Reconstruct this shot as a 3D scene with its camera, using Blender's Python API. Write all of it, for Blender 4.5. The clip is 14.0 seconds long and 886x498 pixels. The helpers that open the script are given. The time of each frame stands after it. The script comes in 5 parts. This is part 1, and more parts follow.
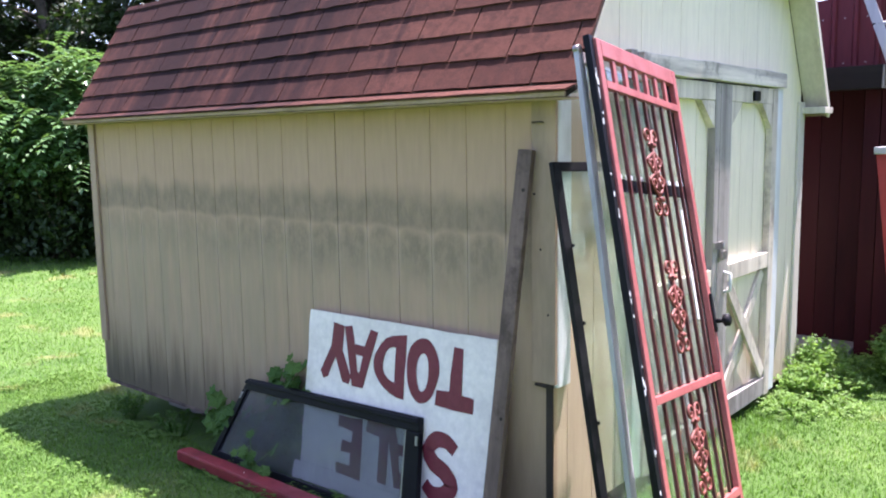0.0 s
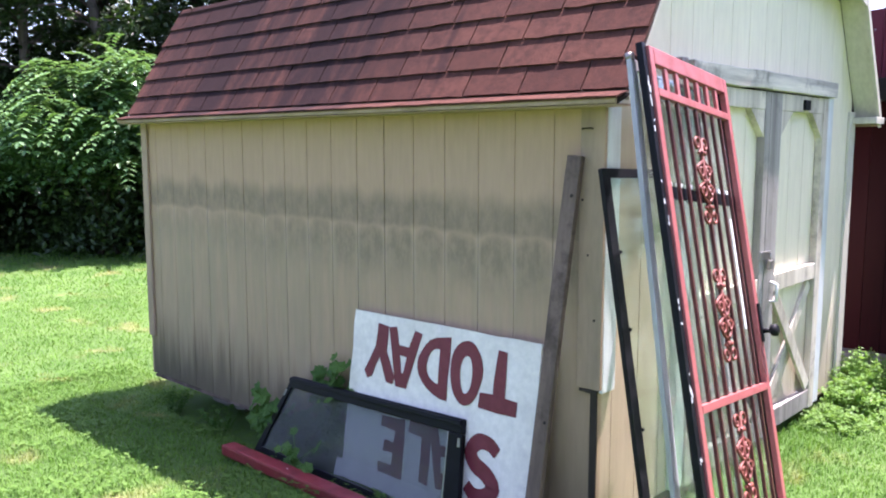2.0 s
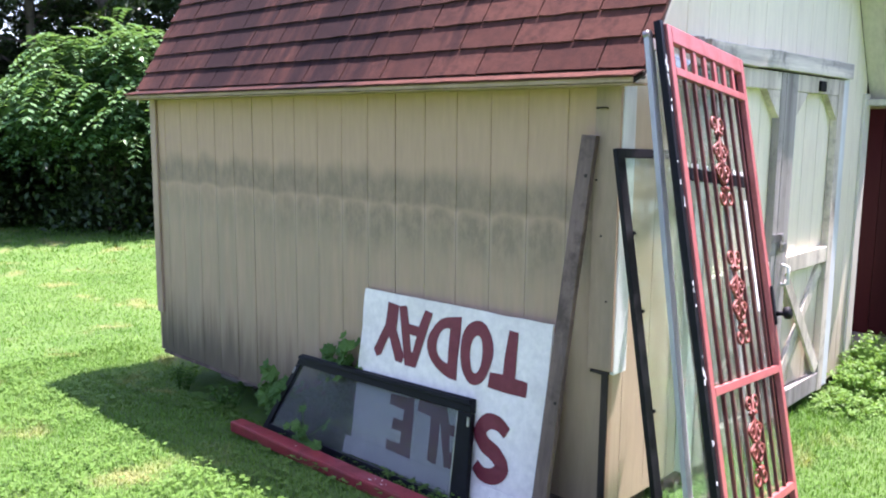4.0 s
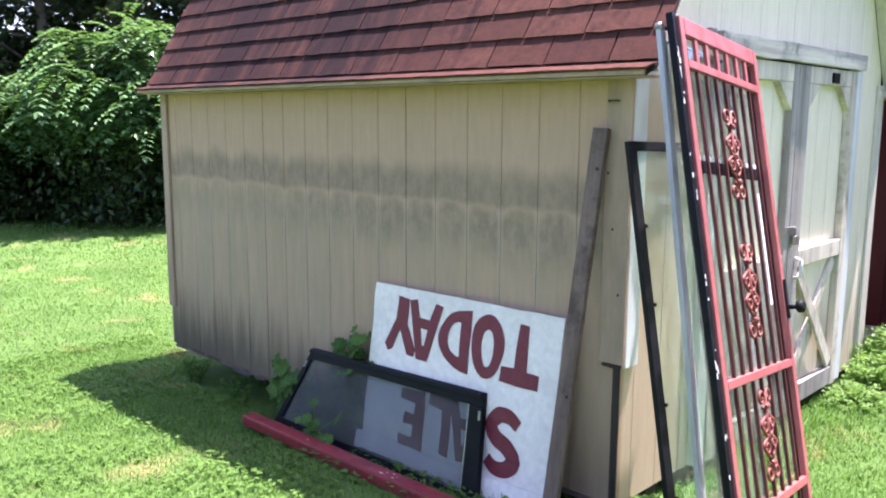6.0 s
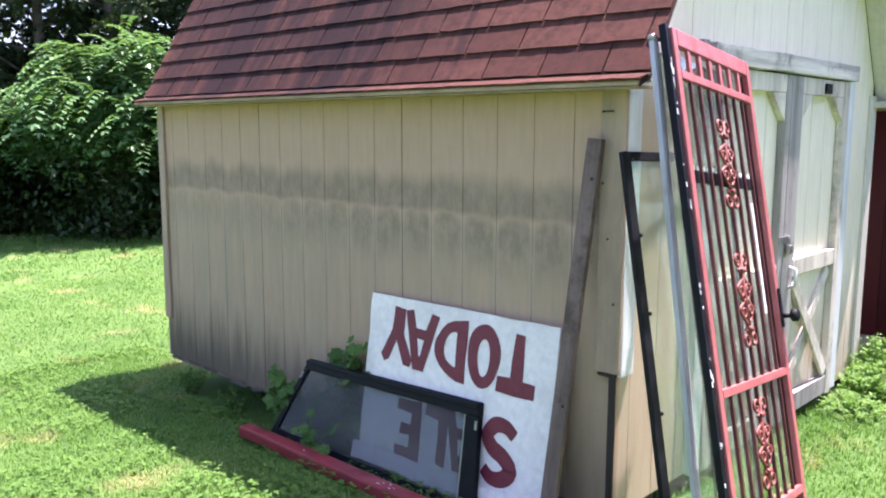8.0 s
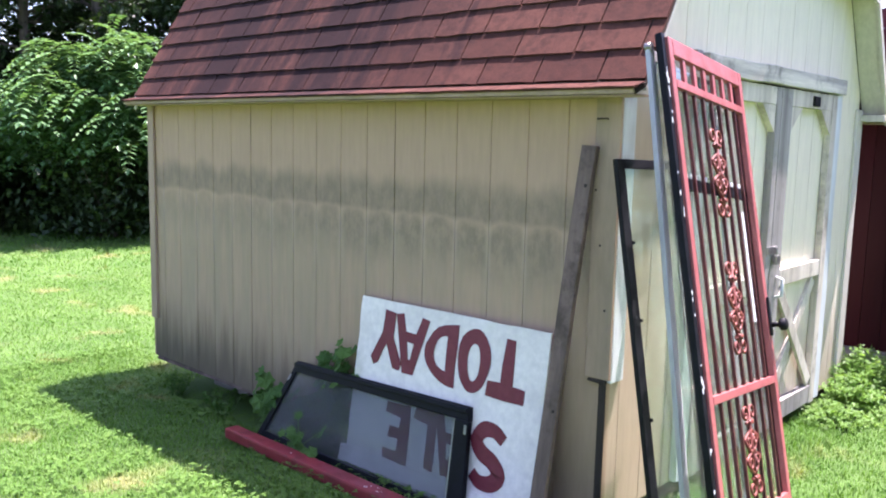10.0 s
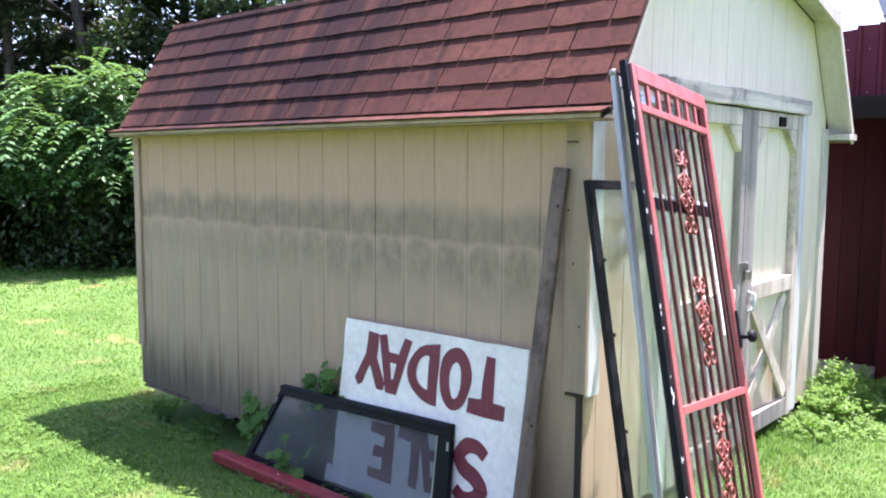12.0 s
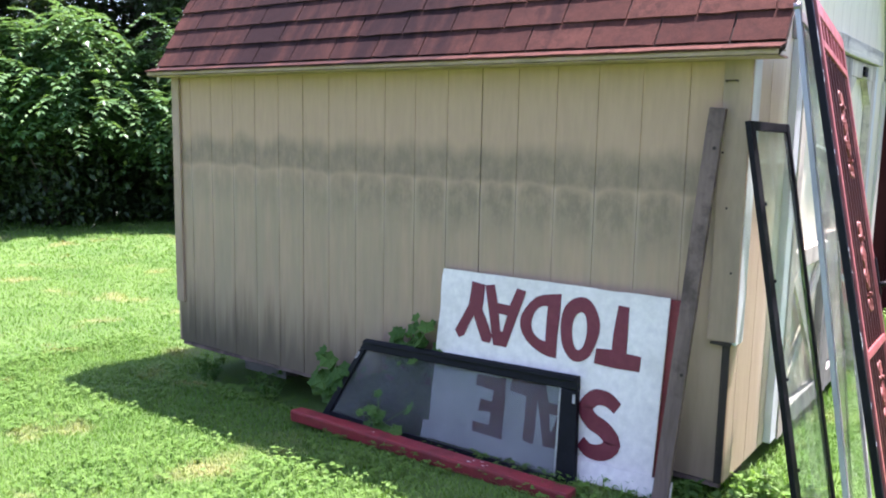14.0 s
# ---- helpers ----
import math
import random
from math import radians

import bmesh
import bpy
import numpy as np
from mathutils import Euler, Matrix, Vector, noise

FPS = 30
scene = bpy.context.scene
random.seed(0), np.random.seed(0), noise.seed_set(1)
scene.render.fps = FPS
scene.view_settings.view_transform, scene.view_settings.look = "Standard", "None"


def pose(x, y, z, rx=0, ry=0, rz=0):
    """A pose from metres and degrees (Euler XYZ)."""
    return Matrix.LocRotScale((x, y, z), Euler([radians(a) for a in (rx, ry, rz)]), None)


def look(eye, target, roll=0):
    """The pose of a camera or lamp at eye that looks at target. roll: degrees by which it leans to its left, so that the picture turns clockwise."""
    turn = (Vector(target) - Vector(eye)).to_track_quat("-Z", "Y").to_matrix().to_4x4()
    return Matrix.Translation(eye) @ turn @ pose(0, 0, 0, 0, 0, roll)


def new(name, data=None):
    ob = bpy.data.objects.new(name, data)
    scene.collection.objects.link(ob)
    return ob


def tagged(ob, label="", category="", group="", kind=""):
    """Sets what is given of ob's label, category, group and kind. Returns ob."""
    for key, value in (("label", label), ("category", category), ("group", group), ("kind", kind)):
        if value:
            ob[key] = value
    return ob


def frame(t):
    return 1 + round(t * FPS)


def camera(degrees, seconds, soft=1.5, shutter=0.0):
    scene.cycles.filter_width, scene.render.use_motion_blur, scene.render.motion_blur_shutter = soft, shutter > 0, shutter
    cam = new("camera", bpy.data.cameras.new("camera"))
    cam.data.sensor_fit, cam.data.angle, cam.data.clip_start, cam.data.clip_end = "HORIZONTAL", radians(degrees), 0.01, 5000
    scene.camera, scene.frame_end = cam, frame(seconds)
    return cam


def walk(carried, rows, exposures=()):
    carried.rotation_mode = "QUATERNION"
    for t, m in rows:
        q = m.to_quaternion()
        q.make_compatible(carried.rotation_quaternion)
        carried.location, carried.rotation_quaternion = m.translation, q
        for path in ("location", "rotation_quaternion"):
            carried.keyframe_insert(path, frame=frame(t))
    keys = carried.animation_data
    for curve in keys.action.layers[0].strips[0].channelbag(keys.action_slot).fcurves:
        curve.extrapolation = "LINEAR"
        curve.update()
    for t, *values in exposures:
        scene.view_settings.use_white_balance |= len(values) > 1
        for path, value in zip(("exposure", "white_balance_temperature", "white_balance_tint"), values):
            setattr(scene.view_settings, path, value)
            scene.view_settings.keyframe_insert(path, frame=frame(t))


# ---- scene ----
cam = camera(56.1, 14.0, soft=2.0)
PATH = [
    (0, (3.021, -2.761, 1.709), (1.737, -1.25, 1.454), -0.9),
    (0.5, (3.025, -2.752, 1.707), (1.751, -1.228, 1.47), -0.4),
    (1, (3.02, -2.768, 1.711), (1.698, -1.287, 1.469), -0.3),
    (1.5, (3.016, -2.805, 1.721), (1.67, -1.344, 1.488), -0.2),
    (2, (3.008, -2.82, 1.709), (1.659, -1.364, 1.465), 0.0),
    (2.5, (2.989, -2.823, 1.707), (1.646, -1.366, 1.436), 0.2),
    (3, (2.975, -2.826, 1.705), (1.62, -1.381, 1.427), 0.6),
    (5.5, (2.973, -2.826, 1.706), (1.625, -1.383, 1.389), 0.4),
    (6, (2.968, -2.828, 1.705), (1.6, -1.402, 1.397), 0.3),
    (6.5, (2.97, -2.828, 1.709), (1.604, -1.401, 1.398), 0.3),
    (7, (2.979, -2.829, 1.707), (1.612, -1.401, 1.402), 0.1),
    (7.5, (2.983, -2.832, 1.705), (1.614, -1.404, 1.414), 0.0),
    (10, (2.957, -2.872, 1.692), (1.621, -1.409, 1.427), 1.3),
    (10.5, (2.986, -2.88, 1.699), (1.578, -1.484, 1.438), 2.1),
    (11, (3.041, -2.874, 1.704), (1.629, -1.478, 1.461), -0.0),
    (11.5, (3.083, -2.874, 1.693), (1.705, -1.451, 1.421), -0.5),
    (12, (3.061, -2.932, 1.69), (1.741, -1.443, 1.485), 0.3),
    (12.5, (3.018, -3.117, 1.687), (1.78, -1.564, 1.449), -2.1),
    (13, (2.869, -3.251, 1.667), (1.639, -1.691, 1.437), -0.5),
    (13.5, (2.567, -3.321, 1.639), (1.391, -1.730, 1.350), 0.4),
    (14, (2.253, -3.359, 1.581), (1.081, -1.765, 1.290), 1.1),
]
walk(cam, [(t, look(eye, target, roll)) for t, eye, target, roll in PATH],
     [(t, stops, 6150, 37.0) for t, stops in ((0.0, 1.88), (1.0, 1.90), (2.5, 1.96), (6.0, 1.99), (10.0, 1.99), (11.5, 2.10), (12.5, 2.04), (14.0, 1.99))])


# ---- world and sun ----
SUN_DIR = Vector((0.100, 0.300, 1.0)).normalized()
world = bpy.data.worlds.new("world")
scene.world = world
world.use_nodes = True
wn, wl = world.node_tree.nodes, world.node_tree.links
sky = wn.new("ShaderNodeTexSky")
sky.sky_type = "NISHITA"
sky.sun_disc = False
sky.sun_elevation = math.asin(SUN_DIR.z)
sky.sun_rotation = math.atan2(SUN_DIR.x, SUN_DIR.y)
sky.air_density, sky.dust_density, sky.ozone_density = 1.0, 1.6, 1.0
wn["Background"].inputs["Strength"].default_value = 0.135
wl.new(sky.outputs[0], wn["Background"].inputs["Color"])
sun = new("sun", bpy.data.lights.new("sun", "SUN"))
sun.data.energy, sun.data.angle, sun.data.color = 5.4, radians(0.53), (1.0, 0.95, 0.87)
sun.matrix_world = look(SUN_DIR * 40, (0, 0, 0))


# ---- materials ----
def material(name):
    m = bpy.data.materials.new(name)
    m.use_nodes = True
    return m, m.node_tree.nodes, m.node_tree.links, m.node_tree.nodes["Principled BSDF"]


def place_of(n, l, scale=(1, 1, 1), loc=(0, 0, 0)):
    """World position, stretched."""
    g, mp = n.new("ShaderNodeNewGeometry"), n.new("ShaderNodeMapping")
    mp.inputs["Scale"].default_value, mp.inputs["Location"].default_value = scale, loc
    l.new(g.outputs["Position"], mp.inputs["Vector"])
    return mp.outputs["Vector"]


def noise_of(n, l, vec, scale, detail=4.0, rough=0.55):
    t = n.new("ShaderNodeTexNoise")
    t.inputs["Scale"].default_value, t.inputs["Detail"].default_value, t.inputs["Roughness"].default_value = scale, detail, rough
    l.new(vec, t.inputs["Vector"])
    return t.outputs["Fac"]


def span(n, l, val, a, b, lo=0.0, hi=1.0, smooth=True):
    r = n.new("ShaderNodeMapRange")
    r.interpolation_type = "SMOOTHSTEP" if smooth else "LINEAR"
    for k, v in zip(("From Min", "From Max", "To Min", "To Max"), (a, b, lo, hi)):
        r.inputs[k].default_value = v
    l.new(val, r.inputs["Value"])
    return r.outputs["Result"]


def calc(n, l, op, a, b=None, clamp=False):
    m = n.new("ShaderNodeMath")
    m.operation, m.use_clamp = op, clamp
    for i, v in enumerate((a, b)):
        if v is None:
            continue
        if isinstance(v, (int, float)):
            m.inputs[i].default_value = v
        else:
            l.new(v, m.inputs[i])
    return m.outputs[0]


def blend(n, l, fac, a, b, mode="MIX"):
    m = n.new("ShaderNodeMix")
    m.data_type, m.blend_type = "RGBA", mode
    for key, v in ((0, fac), (6, a), (7, b)):
        if isinstance(v, (int, float)):
            m.inputs[key].default_value = v
        elif isinstance(v, tuple):
            m.inputs[key].default_value = (*v, 1.0)
        else:
            l.new(v, m.inputs[key])
    return m.outputs[2]


def bumped(n, l, p, height, strength, dist):
    b = n.new("ShaderNodeBump")
    b.inputs["Strength"].default_value, b.inputs["Distance"].default_value = strength, dist
    l.new(height, b.inputs["Height"])
    l.new(b.outputs["Normal"], p.inputs["Normal"])


def surface(name, base, worn, fine=60.0, broad=4.0, rough=0.6, metal=0.0, bump=0.3, dist=0.002, stretch=(1, 1, 1), amount=0.6, vary=0.0, specular=0.5):
    """A paint, metal or stone with grain, broad stains and relief."""
    m, n, l, p = material(name)
    v = place_of(n, l, stretch)
    a, b = noise_of(n, l, v, fine, 5), noise_of(n, l, v, broad, 6, 0.65)
    mask = calc(n, l, "MULTIPLY", span(n, l, b, 0.42, 0.68), amount)
    col = blend(n, l, mask, base, worn)
    col = blend(n, l, 1.0, col, blend(n, l, a, (0.78, 0.78, 0.78), (1.2, 1.2, 1.2)), "MULTIPLY")
    if vary:
        o = n.new("ShaderNodeObjectInfo")
        k = span(n, l, o.outputs["Random"], 0, 1, 1 - vary, 1 + vary, False)
        hv = n.new("ShaderNodeHueSaturation")
        l.new(k, hv.inputs["Value"])
        l.new(col, hv.inputs["Color"])
        col = hv.outputs["Color"]
    l.new(col, p.inputs["Base Color"])
    l.new(span(n, l, b, 0.3, 0.7, max(rough - 0.12, 0.02), min(rough + 0.12, 1), False), p.inputs["Roughness"])
    p.inputs["Metallic"].default_value = metal
    p.inputs["Specular IOR Level"].default_value = specular
    bumped(n, l, p, a, bump, dist)
    return m


def siding_material():
    """Tan paint on grooved plywood: a mildew band, scalloped drips below it, rising dirt at the foot."""
    m, n, l, p = material("siding_paint")
    g = n.new("ShaderNodeNewGeometry")
    s = n.new("ShaderNodeSeparateXYZ")
    l.new(g.outputs["Position"], s.inputs[0])
    x, y, z = s.outputs
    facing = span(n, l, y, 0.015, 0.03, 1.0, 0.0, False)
    fine = noise_of(n, l, place_of(n, l, (1, 1, 0.12)), 38, 6, 0.65)
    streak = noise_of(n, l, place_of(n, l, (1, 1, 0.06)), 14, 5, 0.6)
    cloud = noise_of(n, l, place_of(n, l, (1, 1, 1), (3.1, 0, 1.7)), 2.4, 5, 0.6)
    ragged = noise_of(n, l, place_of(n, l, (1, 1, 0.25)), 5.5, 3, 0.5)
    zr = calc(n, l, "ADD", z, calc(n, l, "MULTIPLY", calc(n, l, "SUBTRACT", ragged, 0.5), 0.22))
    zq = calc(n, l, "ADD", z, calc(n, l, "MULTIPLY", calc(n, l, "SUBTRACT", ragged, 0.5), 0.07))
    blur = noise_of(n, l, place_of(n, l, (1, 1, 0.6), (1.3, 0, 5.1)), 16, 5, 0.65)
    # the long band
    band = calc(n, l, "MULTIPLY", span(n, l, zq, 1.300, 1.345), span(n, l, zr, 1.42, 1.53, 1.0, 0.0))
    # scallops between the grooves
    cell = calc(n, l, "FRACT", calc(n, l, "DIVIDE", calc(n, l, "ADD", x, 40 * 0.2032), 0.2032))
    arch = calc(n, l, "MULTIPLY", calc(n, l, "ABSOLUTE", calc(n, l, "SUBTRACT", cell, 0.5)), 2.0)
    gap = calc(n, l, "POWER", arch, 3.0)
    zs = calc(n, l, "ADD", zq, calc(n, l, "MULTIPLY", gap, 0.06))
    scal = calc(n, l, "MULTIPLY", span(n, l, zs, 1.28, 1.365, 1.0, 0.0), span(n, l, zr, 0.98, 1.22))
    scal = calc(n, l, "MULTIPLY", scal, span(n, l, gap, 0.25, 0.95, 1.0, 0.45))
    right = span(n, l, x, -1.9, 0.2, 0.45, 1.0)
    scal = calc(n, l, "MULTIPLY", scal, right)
    # a thin grey-green film over the lower wall, heavier away from the door end
    film = calc(n, l, "MULTIPLY", span(n, l, z, 1.36, 1.15), span(n, l, streak, 0.36, 0.64, 0.40, 1.0))
    film = calc(n, l, "MULTIPLY", film, span(n, l, x, -2.3, 1.3, 0.85, 0.50))
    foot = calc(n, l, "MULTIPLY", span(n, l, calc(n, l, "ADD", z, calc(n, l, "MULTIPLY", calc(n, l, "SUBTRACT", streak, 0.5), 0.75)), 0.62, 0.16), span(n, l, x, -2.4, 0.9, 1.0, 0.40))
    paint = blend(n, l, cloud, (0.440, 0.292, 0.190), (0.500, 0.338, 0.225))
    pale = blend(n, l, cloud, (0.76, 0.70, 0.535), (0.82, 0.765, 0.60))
    # gable foot darkened in its colour: the leaning doors' shade, with dirt
    dirt_shade = calc(n, l, "MULTIPLY", span(n, l, calc(n, l, "ADD", z, calc(n, l, "MULTIPLY", calc(n, l, "SUBTRACT", streak, 0.5), 0.8)), 1.0, 0.25), 0.62)
    pale = blend(n, l, dirt_shade, pale, (0.30, 0.225, 0.155))
    # the leaning doors' shade and dirt, painted as tan beside the gable's near corner
    shade_edge = calc(n, l, "ADD", y, calc(n, l, "MULTIPLY", calc(n, l, "SUBTRACT", streak, 0.5), 0.25))
    pale = blend(n, l, calc(n, l, "MULTIPLY", span(n, l, shade_edge, 0.38, 0.66, 1.0, 0.0), span(n, l, z, 1.75, 2.05, 0.85, 0.0)), pale, (0.46, 0.36, 0.245))
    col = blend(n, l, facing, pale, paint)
    f = calc(n, l, "MULTIPLY", film, facing)
    col = blend(n, l, calc(n, l, "MULTIPLY", f, 0.68), col, (0.285, 0.250, 0.165))
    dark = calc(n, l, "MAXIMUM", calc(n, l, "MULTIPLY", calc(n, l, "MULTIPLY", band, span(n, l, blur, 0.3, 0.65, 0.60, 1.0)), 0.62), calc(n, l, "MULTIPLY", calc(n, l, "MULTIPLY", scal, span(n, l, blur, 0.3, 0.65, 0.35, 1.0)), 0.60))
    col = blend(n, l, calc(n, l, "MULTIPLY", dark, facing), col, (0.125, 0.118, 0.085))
    drip = calc(n, l, "MULTIPLY", span(n, l, gap, 0.55, 0.95), calc(n, l, "MULTIPLY", span(n, l, zr, 0.75, 1.2), span(n, l, z, 1.30, 1.345, 1.0, 0.0)))
    col = blend(n, l, calc(n, l, "MULTIPLY", calc(n, l, "MULTIPLY", drip, facing), 0.42), col, (0.47, 0.375, 0.29))
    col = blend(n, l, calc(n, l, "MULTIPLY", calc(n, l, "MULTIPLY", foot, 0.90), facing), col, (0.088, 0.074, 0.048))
    col = blend(n, l, 1.0, col, blend(n, l, fine, (0.84, 0.84, 0.84), (1.16, 1.16, 1.16)), "MULTIPLY")
    l.new(col, p.inputs["Base Color"])
    p.inputs["Roughness"].default_value = 0.72
    p.inputs["Specular IOR Level"].default_value = 0.3
    bumped(n, l, p, fine, 0.45, 0.003)
    return m


def shingle_material():
    """Faded red asphalt shingle with granules and dark streaks that run down the slope."""
    m, n, l, p = material("red_shingle")
    g = n.new("ShaderNodeNewGeometry")
    s = n.new("ShaderNodeSeparateXYZ")
    l.new(g.outputs["Position"], s.inputs[0])
    x, y, z = s.outputs
    grain = noise_of(n, l, place_of(n, l), 420, 2, 0.6)
    mott = noise_of(n, l, place_of(n, l), 22, 5, 0.7)
    streak = noise_of(n, l, place_of(n, l, (1, 0.18, 0.18), (0.35, 0, 0)), 4.6, 5, 0.62)
    lean = calc(n, l, "ADD", x, calc(n, l, "MULTIPLY", z, -0.22))
    blot = calc(n, l, "MULTIPLY", span(n, l, lean, -3.4, -1.9, 0.45, 1.0), span(n, l, lean, -0.85, 0.15, 1.0, 0.0))
    blot = calc(n, l, "MULTIPLY", blot, span(n, l, streak, 0.30, 0.52))
    rest = calc(n, l, "MULTIPLY", span(n, l, streak, 0.52, 0.68), span(n, l, x, 0.1, 1.2, 0.75, 0.10))
    mask = calc(n, l, "MAXIMUM", calc(n, l, "MULTIPLY", blot, 0.86), rest)
    o = n.new("ShaderNodeObjectInfo")
    col = blend(n, l, o.outputs["Random"], (0.068, 0.0290, 0.0215), (0.098, 0.0430, 0.0310))
    col = blend(n, l, span(n, l, mott, 0.4, 0.75), col, (0.046, 0.0225, 0.0185))
    col = blend(n, l, mask, col, (0.016, 0.0105, 0.012))
    col = blend(n, l, 1.0, col, blend(n, l, span(n, l, grain, 0.3, 0.7), (0.6, 0.6, 0.6), (1.45, 1.4, 1.38)), "MULTIPLY")
    l.new(col, p.inputs["Base Color"])
    p.inputs["Roughness"].default_value = 0.95
    p.inputs["Specular IOR Level"].default_value = 0.12
    bumped(n, l, p, grain, 0.6, 0.002)
    return m


def wood_material(name, base, dark, axis=2, rough=0.8, vary=0.12):
    """Weathered wood with grain along one axis."""
    m, n, l, p = material(name)
    st = [1.0, 1.0, 1.0]
    st[axis] = 0.06
    v = place_of(n, l, tuple(st))
    a, b = noise_of(n, l, v, 70, 6, 0.7), noise_of(n, l, v, 9, 5, 0.6)
    c = noise_of(n, l, place_of(n, l), 5, 5, 0.7)
    col = blend(n, l, span(n, l, b, 0.35, 0.7), base, dark)
    col = blend(n, l, calc(n, l, "MULTIPLY", span(n, l, c, 0.5, 0.72), 0.7), col, tuple(0.45 * q for q in dark))
    col = blend(n, l, 1.0, col, blend(n, l, a, (0.65, 0.65, 0.65), (1.3, 1.3, 1.3)), "MULTIPLY")
    l.new(col, p.inputs["Base Color"])
    p.inputs["Roughness"].default_value = rough
    p.inputs["Specular IOR Level"].default_value = 0.25
    bumped(n, l, p, a, 0.5, 0.003)
    return m


def leaf_material(name, a, b, c, through_light=0.4, rough=0.5):
    """Leaf tissue whose colour changes from leaf to leaf, with light shining through."""
    m, n, l, p = material(name)
    g = n.new("ShaderNodeNewGeometry")
    big = noise_of(n, l, place_of(n, l), 1.3, 3)
    col = blend(n, l, g.outputs["Random Per Island"], a, b)
    col = blend(n, l, span(n, l, big, 0.45, 0.75), col, c)
    l.new(col, p.inputs["Base Color"])
    p.inputs["Roughness"].default_value = rough
    p.inputs["Specular IOR Level"].default_value = 0.4
    t, mx = n.new("ShaderNodeBsdfTranslucent"), n.new("ShaderNodeMixShader")
    l.new(blend(n, l, 1.0, col, (1.25, 1.25, 0.6), "MULTIPLY"), t.inputs["Color"])
    mx.inputs[0].default_value = through_light
    l.new(p.outputs[0], mx.inputs[1])
    l.new(t.outputs[0], mx.inputs[2])
    l.new(mx.outputs[0], n["Material Output"].inputs["Surface"])
    return m


def grass_material(name, blade):
    """Lawn green with yellowed and clover-dark patches; blades also vary one by one."""
    m, n, l, p = material(name)
    big, mid = noise_of(n, l, place_of(n, l), 0.9, 4, 0.6), noise_of(n, l, place_of(n, l, (1, 1, 1), (7, 3, 0)), 4.5, 4, 0.65)
    dry = noise_of(n, l, place_of(n, l, (1, 1, 1), (2.2, 9.4, 0)), 1.7, 4, 0.6)
    col = blend(n, l, span(n, l, big, 0.35, 0.65), (0.094, 0.212, 0.036), (0.148, 0.276, 0.062))
    col = blend(n, l, calc(n, l, "MULTIPLY", span(n, l, mid, 0.5, 0.7), 0.6), col, (0.070, 0.175, 0.026))
    col = blend(n, l, calc(n, l, "MULTIPLY", span(n, l, dry, 0.55, 0.74), 0.75), col, (0.38, 0.34, 0.16))
    if blade:
        g = n.new("ShaderNodeNewGeometry")
        col = blend(n, l, 1.0, col, blend(n, l, g.outputs["Random Per Island"], (0.70, 0.72, 0.66), (1.30, 1.28, 1.30)), "MULTIPLY")
        t, mx = n.new("ShaderNodeBsdfTranslucent"), n.new("ShaderNodeMixShader")
        l.new(blend(n, l, 1.0, col, (1.2, 1.25, 0.6), "MULTIPLY"), t.inputs["Color"])
        mx.inputs[0].default_value = 0.35
        l.new(p.outputs[0], mx.inputs[1])
        l.new(t.outputs[0], mx.inputs[2])
        l.new(mx.outputs[0], n["Material Output"].inputs["Surface"])
    else:
        fine = noise_of(n, l, place_of(n, l), 90, 4, 0.7)
        col = blend(n, l, 1.0, col, blend(n, l, fine, (0.40, 0.44, 0.36), (0.86, 0.86, 0.80)), "MULTIPLY")
        bumped(n, l, p, fine, 0.8, 0.02)
    l.new(col, p.inputs["Base Color"])
    p.inputs["Roughness"].default_value = 0.6
    p.inputs["Specular IOR Level"].default_value = 0.3
    return m


def glass_material(name, tint, dust, rough=0.02, ior=1.45):
    """A pane with a film of dust over clear glass."""
    m, n, l, p = material(name)
    p.inputs["Base Color"].default_value = (*tint, 1)
    p.inputs["Transmission Weight"].default_value = 1.0
    p.inputs["Roughness"].default_value = rough
    p.inputs["IOR"].default_value = ior
    p.inputs["Specular IOR Level"].default_value = 0.25
    d, mx = n.new("ShaderNodeBsdfDiffuse"), n.new("ShaderNodeMixShader")
    d.inputs["Color"].default_value = (0.36, 0.38, 0.35, 1)
    k = noise_of(n, l, place_of(n, l), 5, 5, 0.65)
    l.new(span(n, l, k, 0.25, 0.75, dust * 0.5, dust * 1.5), mx.inputs[0])
    l.new(p.outputs[0], mx.inputs[1])
    l.new(d.outputs[0], mx.inputs[2])
    l.new(mx.outputs[0], n["Material Output"].inputs["Surface"])
    return m


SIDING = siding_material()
SHINGLE = shingle_material()
TAN = surface("tan_trim_paint", (0.41, 0.285, 0.195), (0.24, 0.185, 0.13), 45, 5, 0.7, bump=0.3, stretch=(1, 1, 0.2), amount=0.6)
PALE = surface("pale_trim_paint", (0.60, 0.57, 0.48), (0.38, 0.355, 0.29), 45, 5, 0.7, bump=0.3, stretch=(1, 1, 0.2), amount=0.5)
WHITE = surface("bluish_white_paint", (0.66, 0.70, 0.70), (0.45, 0.46, 0.43), 40, 6, 0.6, bump=0.2, stretch=(1, 1, 0.2))
GREYWOOD = wood_material("weathered_grey_wood", (0.36, 0.34, 0.31), (0.19, 0.18, 0.165), 2)
HEADWOOD = wood_material("peeling_header_wood", (0.74, 0.70, 0.60), (0.24, 0.23, 0.215), 1)
PEELED = wood_material("peeling_door_paint", (0.68, 0.63, 0.52), (0.42, 0.38, 0.31), 2)
PLANKWOOD = wood_material("grey_plank_wood", (0.205, 0.145, 0.118), (0.105, 0.076, 0.063), 2)
# nearly black, so the beam carries the overhang's shade in its colour
BEAMWOOD = wood_material("shaded_beam_wood", (0.020, 0.016, 0.013), (0.010, 0.008, 0.007), 0)
